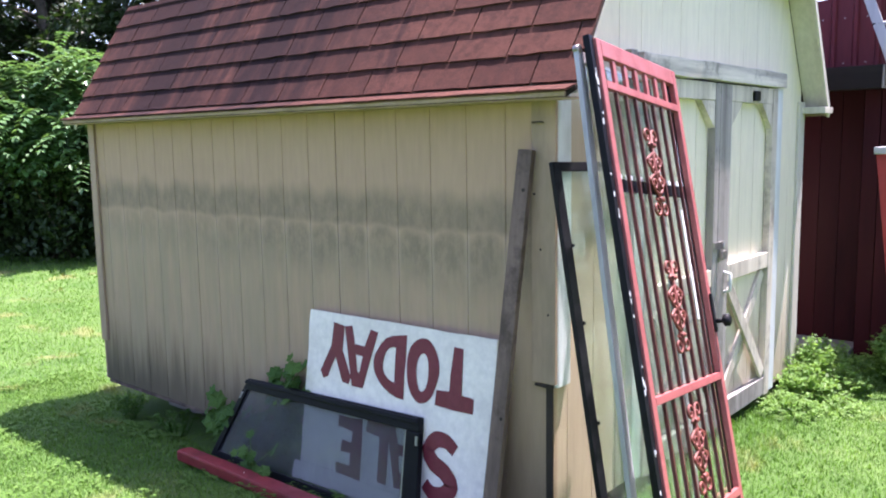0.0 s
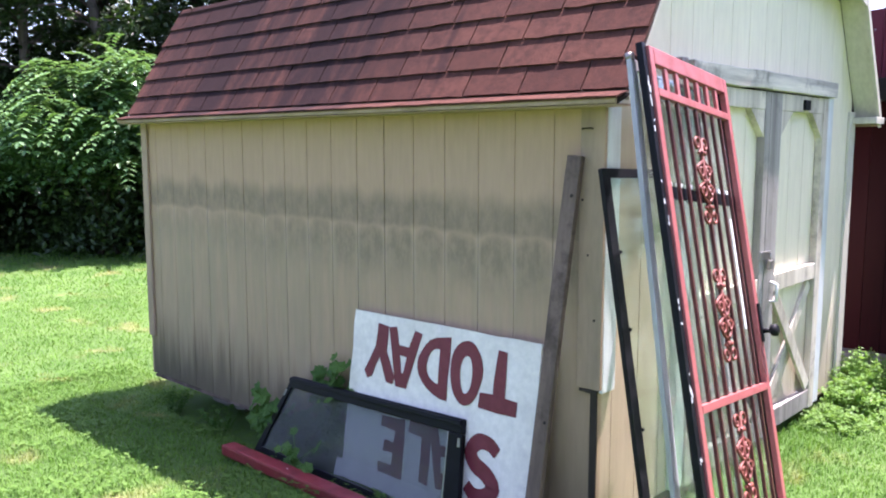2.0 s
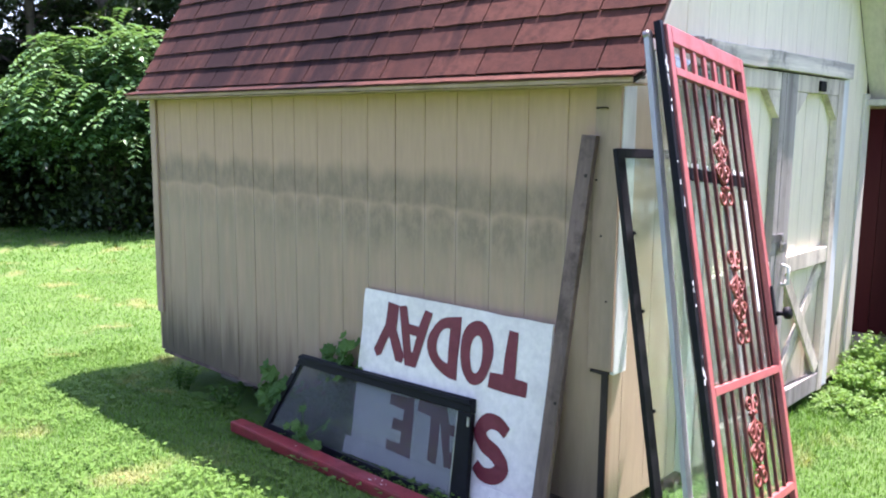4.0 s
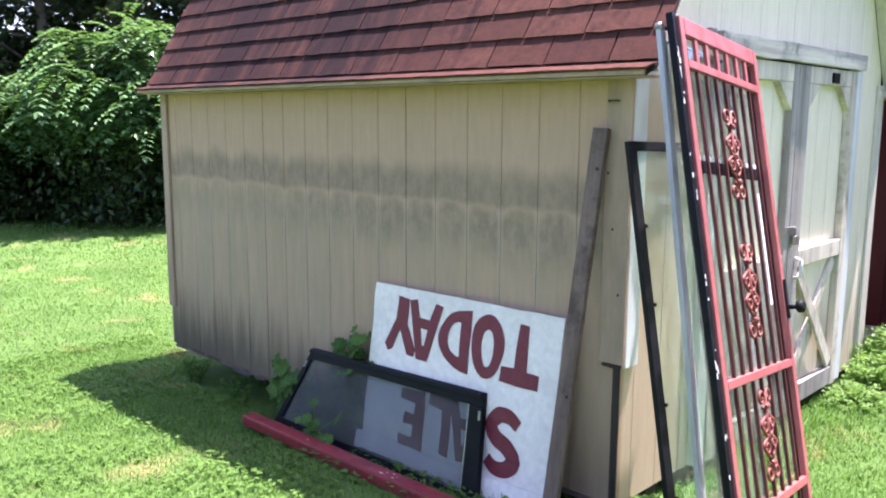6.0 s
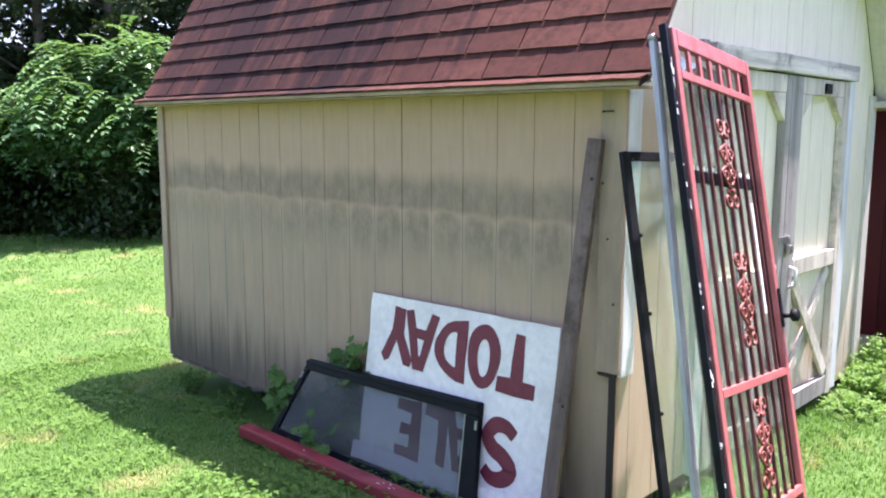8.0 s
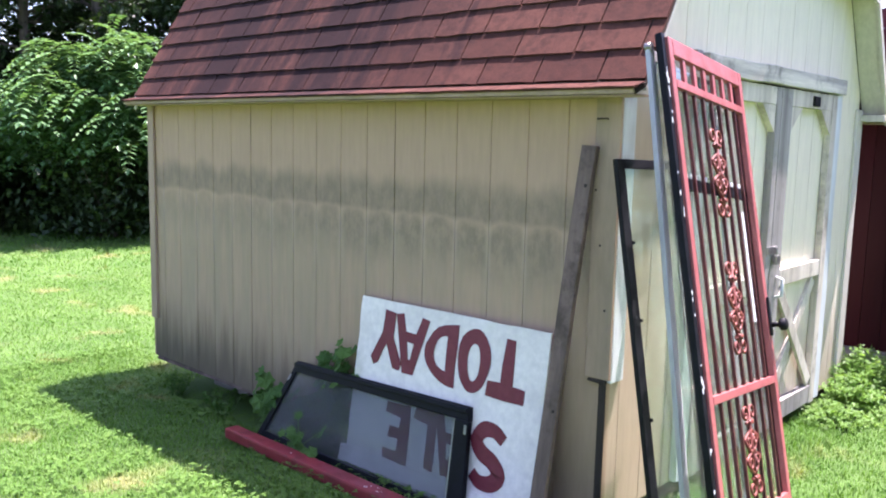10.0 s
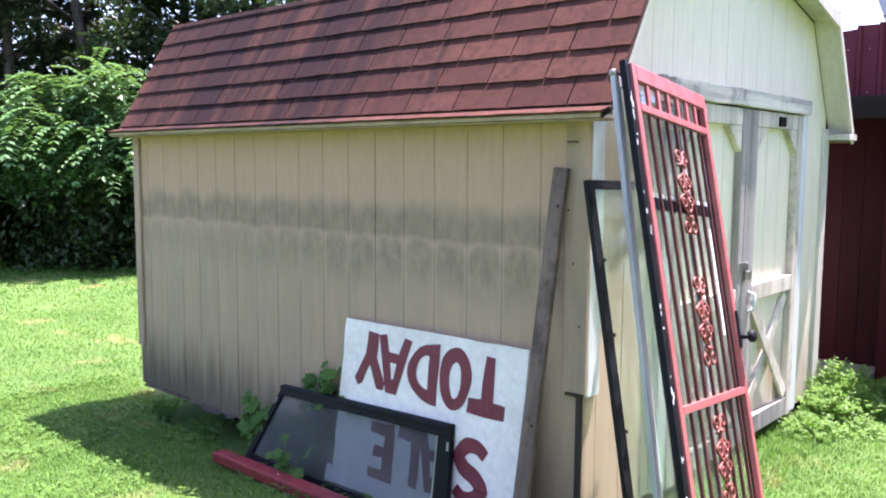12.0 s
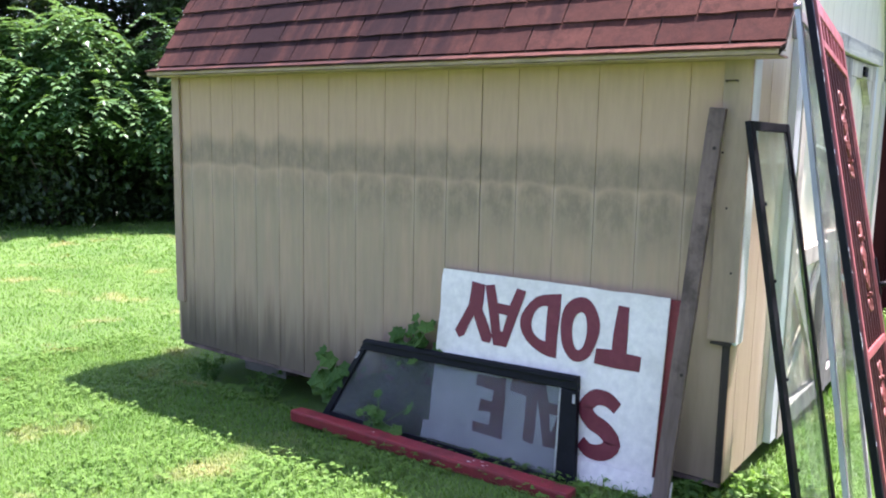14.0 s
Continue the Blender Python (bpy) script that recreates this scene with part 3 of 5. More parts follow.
def build_shingles():
    TAB, STEP = 0.3048, 0.1367
    full = [tab_mesh("shingle", TAB - 0.008, STEP + 0.045, k) for k in range(5)]
    short = {}
    up = Vector((0, BREAK[0] - KNEE[0], BREAK[1] - KNEE[1]))
    run, upd = up.length, up.normalized()
    out = Vector((1, 0, 0)).cross(upd)
    turn = Matrix((Vector((1, 0, 0)), upd, out)).transposed().to_4x4()
    rnd = random.Random(3)

    def lay(x, origin, deep_dir, m3, width):
        if width > TAB - 0.01:
            me = rnd.choice(full)
        else:
            key = round(width, 3)
            me = short.setdefault(key, tab_mesh("shingle", width - 0.008, STEP + 0.045, 77)) if key not in short else short[key]
        ob = new("shingle", me)
        ob.parent = roof
        ob.matrix_basis = Matrix.Translation(origin + Vector((x, 0, 0))) @ m3 @ pose(0, 0, 0, rnd.uniform(-0.5, 0.2), 0, rnd.uniform(-0.25, 0.25))

    def course(origin, m3, shift):
        x = RX0 - 0.004
        first = TAB - shift
        while x < RX1 - 0.02:
            w = first if x < RX0 and first > 0.03 else TAB
            w = min(w, RX1 + 0.006 - x)
            if w > 0.03:
                lay(x, origin, upd, m3, w)
            x += w

    # the starter strip lies flatter, along the eave
    ku = Vector((0, KNEE[0] - LIP[0], KNEE[1] - LIP[1])).normalized()
    flat = Matrix((Vector((1, 0, 0)), ku, Vector((1, 0, 0)).cross(ku))).transposed().to_4x4()
    x = RX0 - 0.004
    strip = [tab_mesh("starter_shingle", TAB * 1.5 - 0.004, 0.09, 40 + k) for k in range(3)]
    while x < RX1:
        ob = new("starter_shingle", strip[int(rnd.random() * 3)] if x + TAB * 1.5 < RX1 + 0.01 else tab_mesh("starter_shingle", RX1 + 0.006 - x, 0.09, 50))
        ob.parent = roof
        ob.matrix_basis = Matrix.Translation((x, LIP[0] - 0.020, LIP[1] - 0.013)) @ flat
        x += TAB * 1.5
    k = 0
    while k * STEP < run - 0.02:
        o = Vector((0, KNEE[0], KNEE[1])) + upd * (k * STEP) + out * -0.0045
        course(o, turn, (0.0, 0.1524, 0.0762, 0.2286)[k % 4] + rnd.uniform(-0.01, 0.01))
        k += 1
    # the slopes turned away are laid in one field
    bm = bmesh.new()
    for a, b, flip in ((BREAK, RIDGE, False), (BREAK, RIDGE, True), (KNEE, BREAK, True), (LIP, KNEE, True)):
        d = Vector((0, b[0] - a[0], b[1] - a[1]))
        length, d = d.length, d.normalized()
        nn = Vector((1, 0, 0)).cross(d)
        s = 0.0
        r = 0
        while s < length:
            x = RX0 - (0.15 if r % 2 else 0)
            while x < RX1:
                xa, xb = max(x, RX0) + 0.003, min(x + TAB, RX1) - 0.003
                if xb - xa > 0.02:
                    q = []
                    for xx, ss, h in ((xa, s, 0.004), (xb, s, 0.004), (xb, min(s + STEP + 0.02, length), -0.004), (xa, min(s + STEP + 0.02, length), -0.004), (xa, s, -0.008), (xb, s, -0.008)):
                        c = Vector((xx, a[0], a[1])) + d * ss + nn * h
                        q.append(bm.verts.new((c.x, W - c.y if flip else c.y, c.z)))
                    bm.faces.new(q[:4])
                    bm.faces.new((q[4], q[5], q[1], q[0]))
                x += TAB
            s += STEP
            r += 1
    bmesh.ops.recalc_face_normals(bm, faces=bm.faces)
    tagged(part("shingle_field", bm, SHINGLE, roof), kind="stuff")
    # ridge and break caps
    for y, z in ((BREAK[0], BREAK[1]), (W - BREAK[0], BREAK[1]), (MID, RIDGE[1])):
        part("roof_cap", box(RX0 - 0.004, RX1 + 0.004, y - 0.05 if y > 1 else y - 0.008, y + 0.05, z - 0.012, z + 0.006, 0.004), SHINGLE, roof)


def build_doors():
    """Two plank doors with thick timber frames, X braces and worn paint; the header board above."""
    xp, xf = X1 + 0.001, X1 + 0.042      # back and face of the door timbers
    gy = [SEAM + P * k for k in range(-7, 8)]
    for side, (a, b) in (("a", (0.69, 1.526)), ("b", (1.532, 2.398))):
        door = part("door", box(X1 - 0.030, X1 - 0.016, a, b, 0.13, 1.995), PEELED, shed, "peeling cream plank shed door with an X brace, closed")
        edges = [a + 0.002] + [g for g in gy if a + 0.03 < g < b - 0.03] + [b - 0.002]
        for p0, p1 in zip(edges, edges[1:]):
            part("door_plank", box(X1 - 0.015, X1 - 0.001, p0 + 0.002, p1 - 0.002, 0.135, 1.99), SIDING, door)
        inner = (b - 0.060, b) if side == "a" else (a, a + 0.150)
        outer = (a, a + 0.09) if side == "a" else (b - 0.080, b)
        part("inner_stile", box(xp, xf, inner[0], inner[1], 0.12, 1.99, 0.004), GREYWOOD, door, "weathered grey door stile")
        part("outer_stile", box(xp, xf, outer[0], outer[1], 0.12, 1.99, 0.004), PEELED, door)
        lo, hi = (outer[1], inner[0]) if side == "a" else (inner[1], outer[0])
        part("top_rail", box(xp, xf - 0.002, lo + 0.001, hi - 0.001, 1.900, 1.99, 0.004), PEELED, door)
        part("middle_rail", box(xp, xf - 0.002, lo + 0.001, hi - 0.001, 0.925, 1.018, 0.004), PEELED, door)
        part("bottom_rail", box(xp, xf - 0.001, lo + 0.001, hi - 0.001, 0.13, 0.240, 0.004), GREYWOOD, door)
        part("cross_brace", beam((xp + 0.011, lo + 0.03, 0.27), (xp + 0.011, hi - 0.03, 0.90), (0, 1, -0.6), 0.070, 0.020), PEELED, door)
        part("cross_brace", beam((xp + 0.031, lo + 0.03, 0.90), (xp + 0.031, hi - 0.03, 0.27), (0, 1, 0.6), 0.070, 0.019), PEELED, door)
        for g, sg in ((lo + 0.001, 1), (hi - 0.001, -1)):
            t = bmesh.new()
            tri = [(g, 1.899), (g + sg * 0.17, 1.899), (g, 1.760)]
            q0 = [t.verts.new((xf - 0.006, *c)) for c in tri]
            q1 = [t.verts.new((xp, *c)) for c in tri]
            t.faces.new(q0)
            t.faces.new(q1[::-1])
            for i in range(3):
                t.faces.new((q0[i], q1[i], q1[(i + 1) % 3], q0[(i + 1) % 3]))
            bmesh.ops.recalc_face_normals(t, faces=t.faces)
            part("corner_gusset", t, PEELED, door)
        if side == "b":
            part("door_latch", box(xf - 0.002, xf + 0.012, 1.985, 2.075, 1.912, 1.968, 0.004), BLACKPAINT, door, "small black slide latch")
            h = tube([(xf, a + 0.10, 0.985), (xf + 0.035, a + 0.10, 0.975), (xf + 0.035, a + 0.10, 0.885), (xf, a + 0.10, 0.875)], 0.009, 8)
            part("door_handle", h, WHITE, door, "white pull handle")
        else:
            hs = box(xf, xf + 0.008, b - 0.055, b + 0.075, 1.120, 1.160, 0.003)
            tube([(xf + 0.008, b + 0.03, 1.155), (xf + 0.023, b + 0.03, 1.155), (xf + 0.023, b + 0.03, 1.115), (xf + 0.008, b + 0.03, 1.115)], 0.005, 6, hs)
            part("hasp", hs, STEEL, door, "tarnished steel hasp")
            part("padlock", box(xf + 0.014, xf + 0.034, b + 0.008, b + 0.055, 1.065, 1.113, 0.004), STEEL, door, "tarnished padlock")
    part("door_jamb", box(xp, X1 + 0.036, 2.404, 2.500, 0.13, 1.995, 0.003), WHITE, shed, "bluish white door jamb")
    part("door_jamb", box(xp, X1 + 0.036, 0.590, 0.684, 0.13, 1.995, 0.003), WHITE, shed)
    hd = box(xp, X1 + 0.060, 0.625, 2.490, 2.000, 2.086, 0.005)
    bmesh.ops.subdivide_edges(hd, edges=[e for e in hd.edges if e.calc_length() > 1], cuts=14)
    for v in hd.verts:
        v.co.z += 0.007 * noise.noise(Vector((v.co.y * 4, v.co.z * 3, 0)))
    part("header_board", hd, HEADWOOD, shed, "weathered peeling door header board")
    part("header_block", box(xp, X1 + 0.032, 0.560, 0.618, 1.995, 2.095, 0.004), GREYWOOD, shed, "grey block at the header's end")


build_doors()


# ---- things that lean on the shed ----
class Plane:
    """A leaning panel: u along its width, v down its height, n out of its face."""

    def __init__(self, corner, u, v):
        self.o, self.u = Vector(corner), Vector(u).normalized()
        v = Vector(v)
        self.v = (v - v.project(self.u)).normalized()
        self.n = self.v.cross(self.u).normalized()

    def at(self, a, b, c=0.0):
        return self.o + self.u * a + self.v * b + self.n * c

    def bar(self, a0, a1, b0, b1, c0, c1, bevel=0.003, bm=None):
        return slab(self.at(a0, b0, c0), self.u * (a1 - a0), self.v * (b1 - b0), self.n * (c1 - c0), bevel, bm)


def curl(pl, cu, cv, r, start, turns, c, hand=1, steps=18):
    """A flat spiral scroll in a panel's plane."""
    pts = []
    for i in range(steps + 1):
        k = i / steps
        a = start + hand * turns * math.tau * k
        rr = r * (1 - 0.72 * k)
        pts.append(pl.at(cu + rr * math.cos(a), cv + rr * math.sin(a), c))
    return pts


def build_gate():
    pl = Plane((1.474, -0.114, 2.064), (-0.0692, 0.9924, -0.1016), (0.2263, -0.0836, -0.9705))
    GW, GH = 0.765, 2.11
    if pl.n.x < 0:
        pl.n = -pl.n
    g = thing("security_door", pl.at(GW / 2, GH), "faded red iron security storm door leaning against the shed", "door")
    # black edge and inner frame
    part("edge_channel", pl.bar(-0.034, -0.002, -0.01, GH, -0.016, 0.010, 0.004), BLACKPAINT, g, "black weathered hinge edge with chipped paint")
    part("back_frame", pl.bar(0.0, 0.040, 0.04, GH, -0.016, -0.006, 0.002), BLACKPAINT, g)
    part("back_frame", pl.bar(GW - 0.040, GW, 0.04, GH, -0.016, -0.006, 0.002), BLACKPAINT, g)
    part("back_rail", pl.bar(0.041, GW - 0.041, 0.500, 0.545, -0.016, -0.006, 0.002), BLACKPAINT, g, "black window meeting rail")
    for k in range(7):
        part("white_clip", pl.bar(0.05 + 0.095 * k, 0.108 + 0.095 * k, 0.482, 0.4985, -0.015, -0.0065, 0.002), WHITE, g)
    part("white_stile", pl.bar(0.640, 0.668, 0.60, 1.05, -0.0085, -0.0060, 0), WHITE, g)
    for b0, b1 in ((0.05, 0.499), (0.546, GH - 0.05)):
        pane = part("pane", pl.bar(0.041, GW - 0.041, b0, b1, -0.013, -0.009, 0), GLASSDOOR, g, "greenish door glass")
        pane.visible_shadow = False
    # red face
    part("stile", pl.bar(0.0, 0.036, 0.0, GH, -0.005, 0.020, 0.004), GATERED, g)
    part("stile", pl.bar(GW - 0.036, GW, 0.0, GH, -0.005, 0.020, 0.004), GATERED, g)
    part("top_rail", pl.bar(0.037, GW - 0.037, 0.0, 0.062, -0.005, 0.020, 0.004), GATERED, g)
    for b in (0.150, 1.276, 1.746):
        part("rail", pl.bar(0.0365, GW - 0.0365, b, b + 0.030, 0.0, 0.021, 0.003), GATERED, g)
    part("bottom_rail", pl.bar(0.037, GW - 0.037, GH - 0.06, GH, -0.005, 0.020, 0.004), GATERED, g)
    n = 7
    us = [0.036 + (GW - 0.072) * (k + 1) / (n + 1) for k in range(n)]
    for u in us:
        for b0, b1 in ((0.181, 1.275), (1.307, 1.745), (1.777, GH - 0.061)):
            part("bar", pl.bar(u - 0.006, u + 0.006, b0, b1, 0.004, 0.016, 0), GATEDARK, g)
    for k in range(6):
        u = 0.036 + (GW - 0.072) * (k + 1) / 7
        part("short_bar", pl.bar(u - 0.012, u + 0.012, 0.063, 0.152, 0.004, 0.016, 0), GATERED, g)
    cu = us[3]
    for v0, v1 in ((0.285, 0.640), (0.800, 1.165), (1.345, 1.690), (1.800, 1.995)):
        orn = bmesh.new()
        h = (v1 - v0)
        r = 0.036
        c = 0.014
        for hand in (1, -1):
            tube(curl(pl, cu + hand * r, v0 + r, r, math.pi / 2, 1.3, c, hand), 0.0058, 6, orn)
            tube(curl(pl, cu + hand * r, v1 - r, r, -math.pi / 2, 1.3, c, -hand), 0.0058, 6, orn)
            for f0, f1, w in ((0.28, 0.52, 0.052), (0.50, 0.74, 0.052)):
                pts = []
                for i in range(15):
                    k = i / 14
                    pts.append(pl.at(cu + hand * (0.008 + w * math.sin(math.pi * k) * (1 - 0.25 * math.cos(k * math.tau * 1.5))), v0 + h * (f0 + (f1 - f0) * k), c))
                tube(pts, 0.0062, 6, orn)
                tube(curl(pl, cu + hand * 0.034, v0 + h * (f0 + f1) / 2, 0.026, math.pi, 1.2, c + 0.002, hand, 14), 0.005, 5, orn)
        tube([pl.at(cu, v0 + 0.02, c), pl.at(cu, v1 - 0.02, c)], 0.0075, 6, orn)
        for f in (0.20, 0.80):
            tube([pl.at(cu - 0.020, v0 + h * f, c + 0.003), pl.at(cu + 0.020, v0 + h * f, c + 0.003)], 0.011, 6, orn)
        part("scroll_ornament", orn, RUST, g, "orange rusted iron scrollwork")
    # lock plate and knob
    plate = part("lock_plate", pl.bar(GW - 0.030, GW - 0.003, 0.955, 1.115, 0.0205, 0.028, 0.004), BLACKPAINT, g, "black lock plate")
    k0 = pl.at(GW - 0.012, 1.070, 0.028)
    kb = tube([k0, k0 + pl.n * 0.030], 0.010, 10)
    tube([k0 + pl.n * 0.030, k0 + pl.n * 0.036, k0 + pl.n * 0.055, k0 + pl.n * 0.062], 0.026, 12, kb, (0.7, 1.0, 1.0, 0.6))
    part("knob", kb, BLACKPAINT, plate, "black round knob")
    # chipped paint flecks along the edge
    rnd = random.Random(9)
    for k in range(26):
        b, a = rnd.uniform(0.1, GH - 0.1), rnd.uniform(-0.03, -0.012)
        ln = rnd.uniform(0.006, 0.028)
        part("paint_chip", pl.bar(a, a + rnd.uniform(0.003, 0.008), b, b + ln, 0.0102, 0.0112, 0), WHITE, g)


def build_glass_door():
    pl = Plane((1.456, -0.170, 2.022), (-0.058, 0.9945, -0.0868), (0.186, -0.0772, -0.979))
    if pl.n.x < 0:
        pl.n = -pl.n
    w, h = 0.62, 2.045
    g = thing("sliding_glass_door", pl.at(w / 2, h), "silver aluminium framed glass door panel leaning on the shed", "door panel")
    part("stile", pl.bar(0.0, 0.045, 0.0, h, -0.018, 0.0, 0.003), ALU, g, "dull silver aluminium stile")
    part("stile", pl.bar(w - 0.04, w, 0.0, h, -0.018, 0.0, 0.003), ALU, g)
    part("top_rail", pl.bar(0.046, w - 0.041, 0.0, 0.04, -0.017, -0.001, 0.003), ALU, g)
    part("bottom_rail", pl.bar(0.046, w - 0.041, h - 0.06, h, -0.017, -0.001, 0.003), ALU, g)
    part("gasket", pl.bar(0.0455, 0.052, 0.041, h - 0.061, -0.014, -0.004, 0.001), BLACKPAINT, g)
    p = part("pane", pl.bar(0.052, w - 0.041, 0.041, h - 0.061, -0.011, -0.007, 0), GLASSGREEN, g, "greenish glass pane")
    p.visible_shadow = False
    part("roller", tube([pl.at(0.012, -0.008, -0.02), pl.at(0.012, -0.008, 0.004)], 0.016, 10), STEEL, g, "steel roller at the top corner")


def build_tall_window():
    pl = Plane((1.279, -0.045, 1.628), (0.158, 0.987, -0.028), (0.208, -0.050, -0.976))
    if pl.n.x < 0:
        pl.n = -pl.n
    w, h = 0.35, 1.655
    g = thing("narrow_window_sash", pl.at(w / 2, h), "narrow black framed window sash leaning on the shed corner", "window sash")
    part("stile", pl.bar(-0.010, 0.034, 0.0, h, -0.022, 0.0, 0.003), BLACKPAINT, g)
    part("stile", pl.bar(w - 0.026, w, 0.0, h, -0.022, 0.0, 0.003), BLACKPAINT, g)
    part("top_rail", pl.bar(0.0345, w - 0.0265, 0.0, 0.036, -0.021, -0.001, 0.003), BLACKPAINT, g)
    part("bottom_rail", pl.bar(0.0345, w - 0.0265, h - 0.045, h, -0.021, -0.001, 0.003), BLACKPAINT, g)
    p = part("pane", pl.bar(0.0345, w - 0.0265, 0.037, h - 0.046, -0.013, -0.009, 0), GLASSGREEN, g, "greenish glass pane")
    p.visible_shadow = False
    for b in (0.32, 0.62, 1.0, 1.35):
        part("hinge_pin", pl.bar(0.032, 0.044, b, b + 0.014, -0.002, 0.004, 0.001), BLACKPAINT, g)


def build_low_window():
    """A sash wider at its foot than at its head; s runs across, t down, c out of the face."""
    tl, tr, bl, br = Vector((-0.648, -0.100, 0.450)), Vector((0.628, -0.124, 0.500)), Vector((-0.862, -0.222, 0.006)), Vector((0.692, -0.243, 0.018))
    out = (bl - tl).cross(tr - tl).normalized()
    if out.y > 0:
        out = -out

    def at(s, t, c):
        return tl.lerp(tr, s).lerp(bl.lerp(br, s), t) + out * c

    def bar(s0, s1, t0, t1, c0, c1, bevel=0.004):
        bm = bmesh.new()
        q = [bm.verts.new(at(s, t, c)) for c in (c0, c1) for s, t in ((s0, t0), (s1, t0), (s1, t1), (s0, t1))]
        for f in ((3, 2, 1, 0), (4, 5, 6, 7), (0, 1, 5, 4), (1, 2, 6, 5), (2, 3, 7, 6), (3, 0, 4, 7)):
            bm.faces.new([q[k] for k in f])
        bmesh.ops.recalc_face_normals(bm, faces=bm.faces)
        if bevel:
            bmesh.ops.bevel(bm, geom=list(bm.edges), offset=bevel, segments=2, affect="EDGES", profile=0.6)
        return bm

    g = thing("window_sash", at(0.5, 1, 0), "black framed dusty window sash leaning on the sign in the grass", "window sash")
    part("top_rail", bar(0.0, 1.0, 0.0, 0.135, -0.034, 0.0, 0.005), BLACKPAINT, g)
    part("lip", bar(0.004, 0.998, 0.015, 0.060, 0.001, 0.014, 0.003), BLACKPAINT, g)
    part("stile", bar(0.0, 0.028, 0.136, 1.0, -0.032, -0.001), BLACKPAINT, g)
    part("stile", bar(0.938, 1.0, 0.136, 1.0, -0.032, -0.001, 0.005), BLACKPAINT, g)
    part("glazing_bead", bar(0.930, 0.9375, 0.137, 0.92, -0.026, -0.006, 0.002), STEEL, g)
    part("bottom_rail", bar(0.0285, 0.9375, 0.925, 1.0, -0.032, -0.001), BLACKPAINT, g)
    p = part("pane", bar(0.0285, 0.9295, 0.137, 0.924, -0.018, -0.014, 0), GLASSDUSTY, g, "dusty glass pane")
    p.visible_shadow = False
    for a in (0.004, 0.985):
        part("corner_key", bar(a, a + 0.010, 0.17, 0.25, -0.0008, 0.002, 0), STEEL, g)


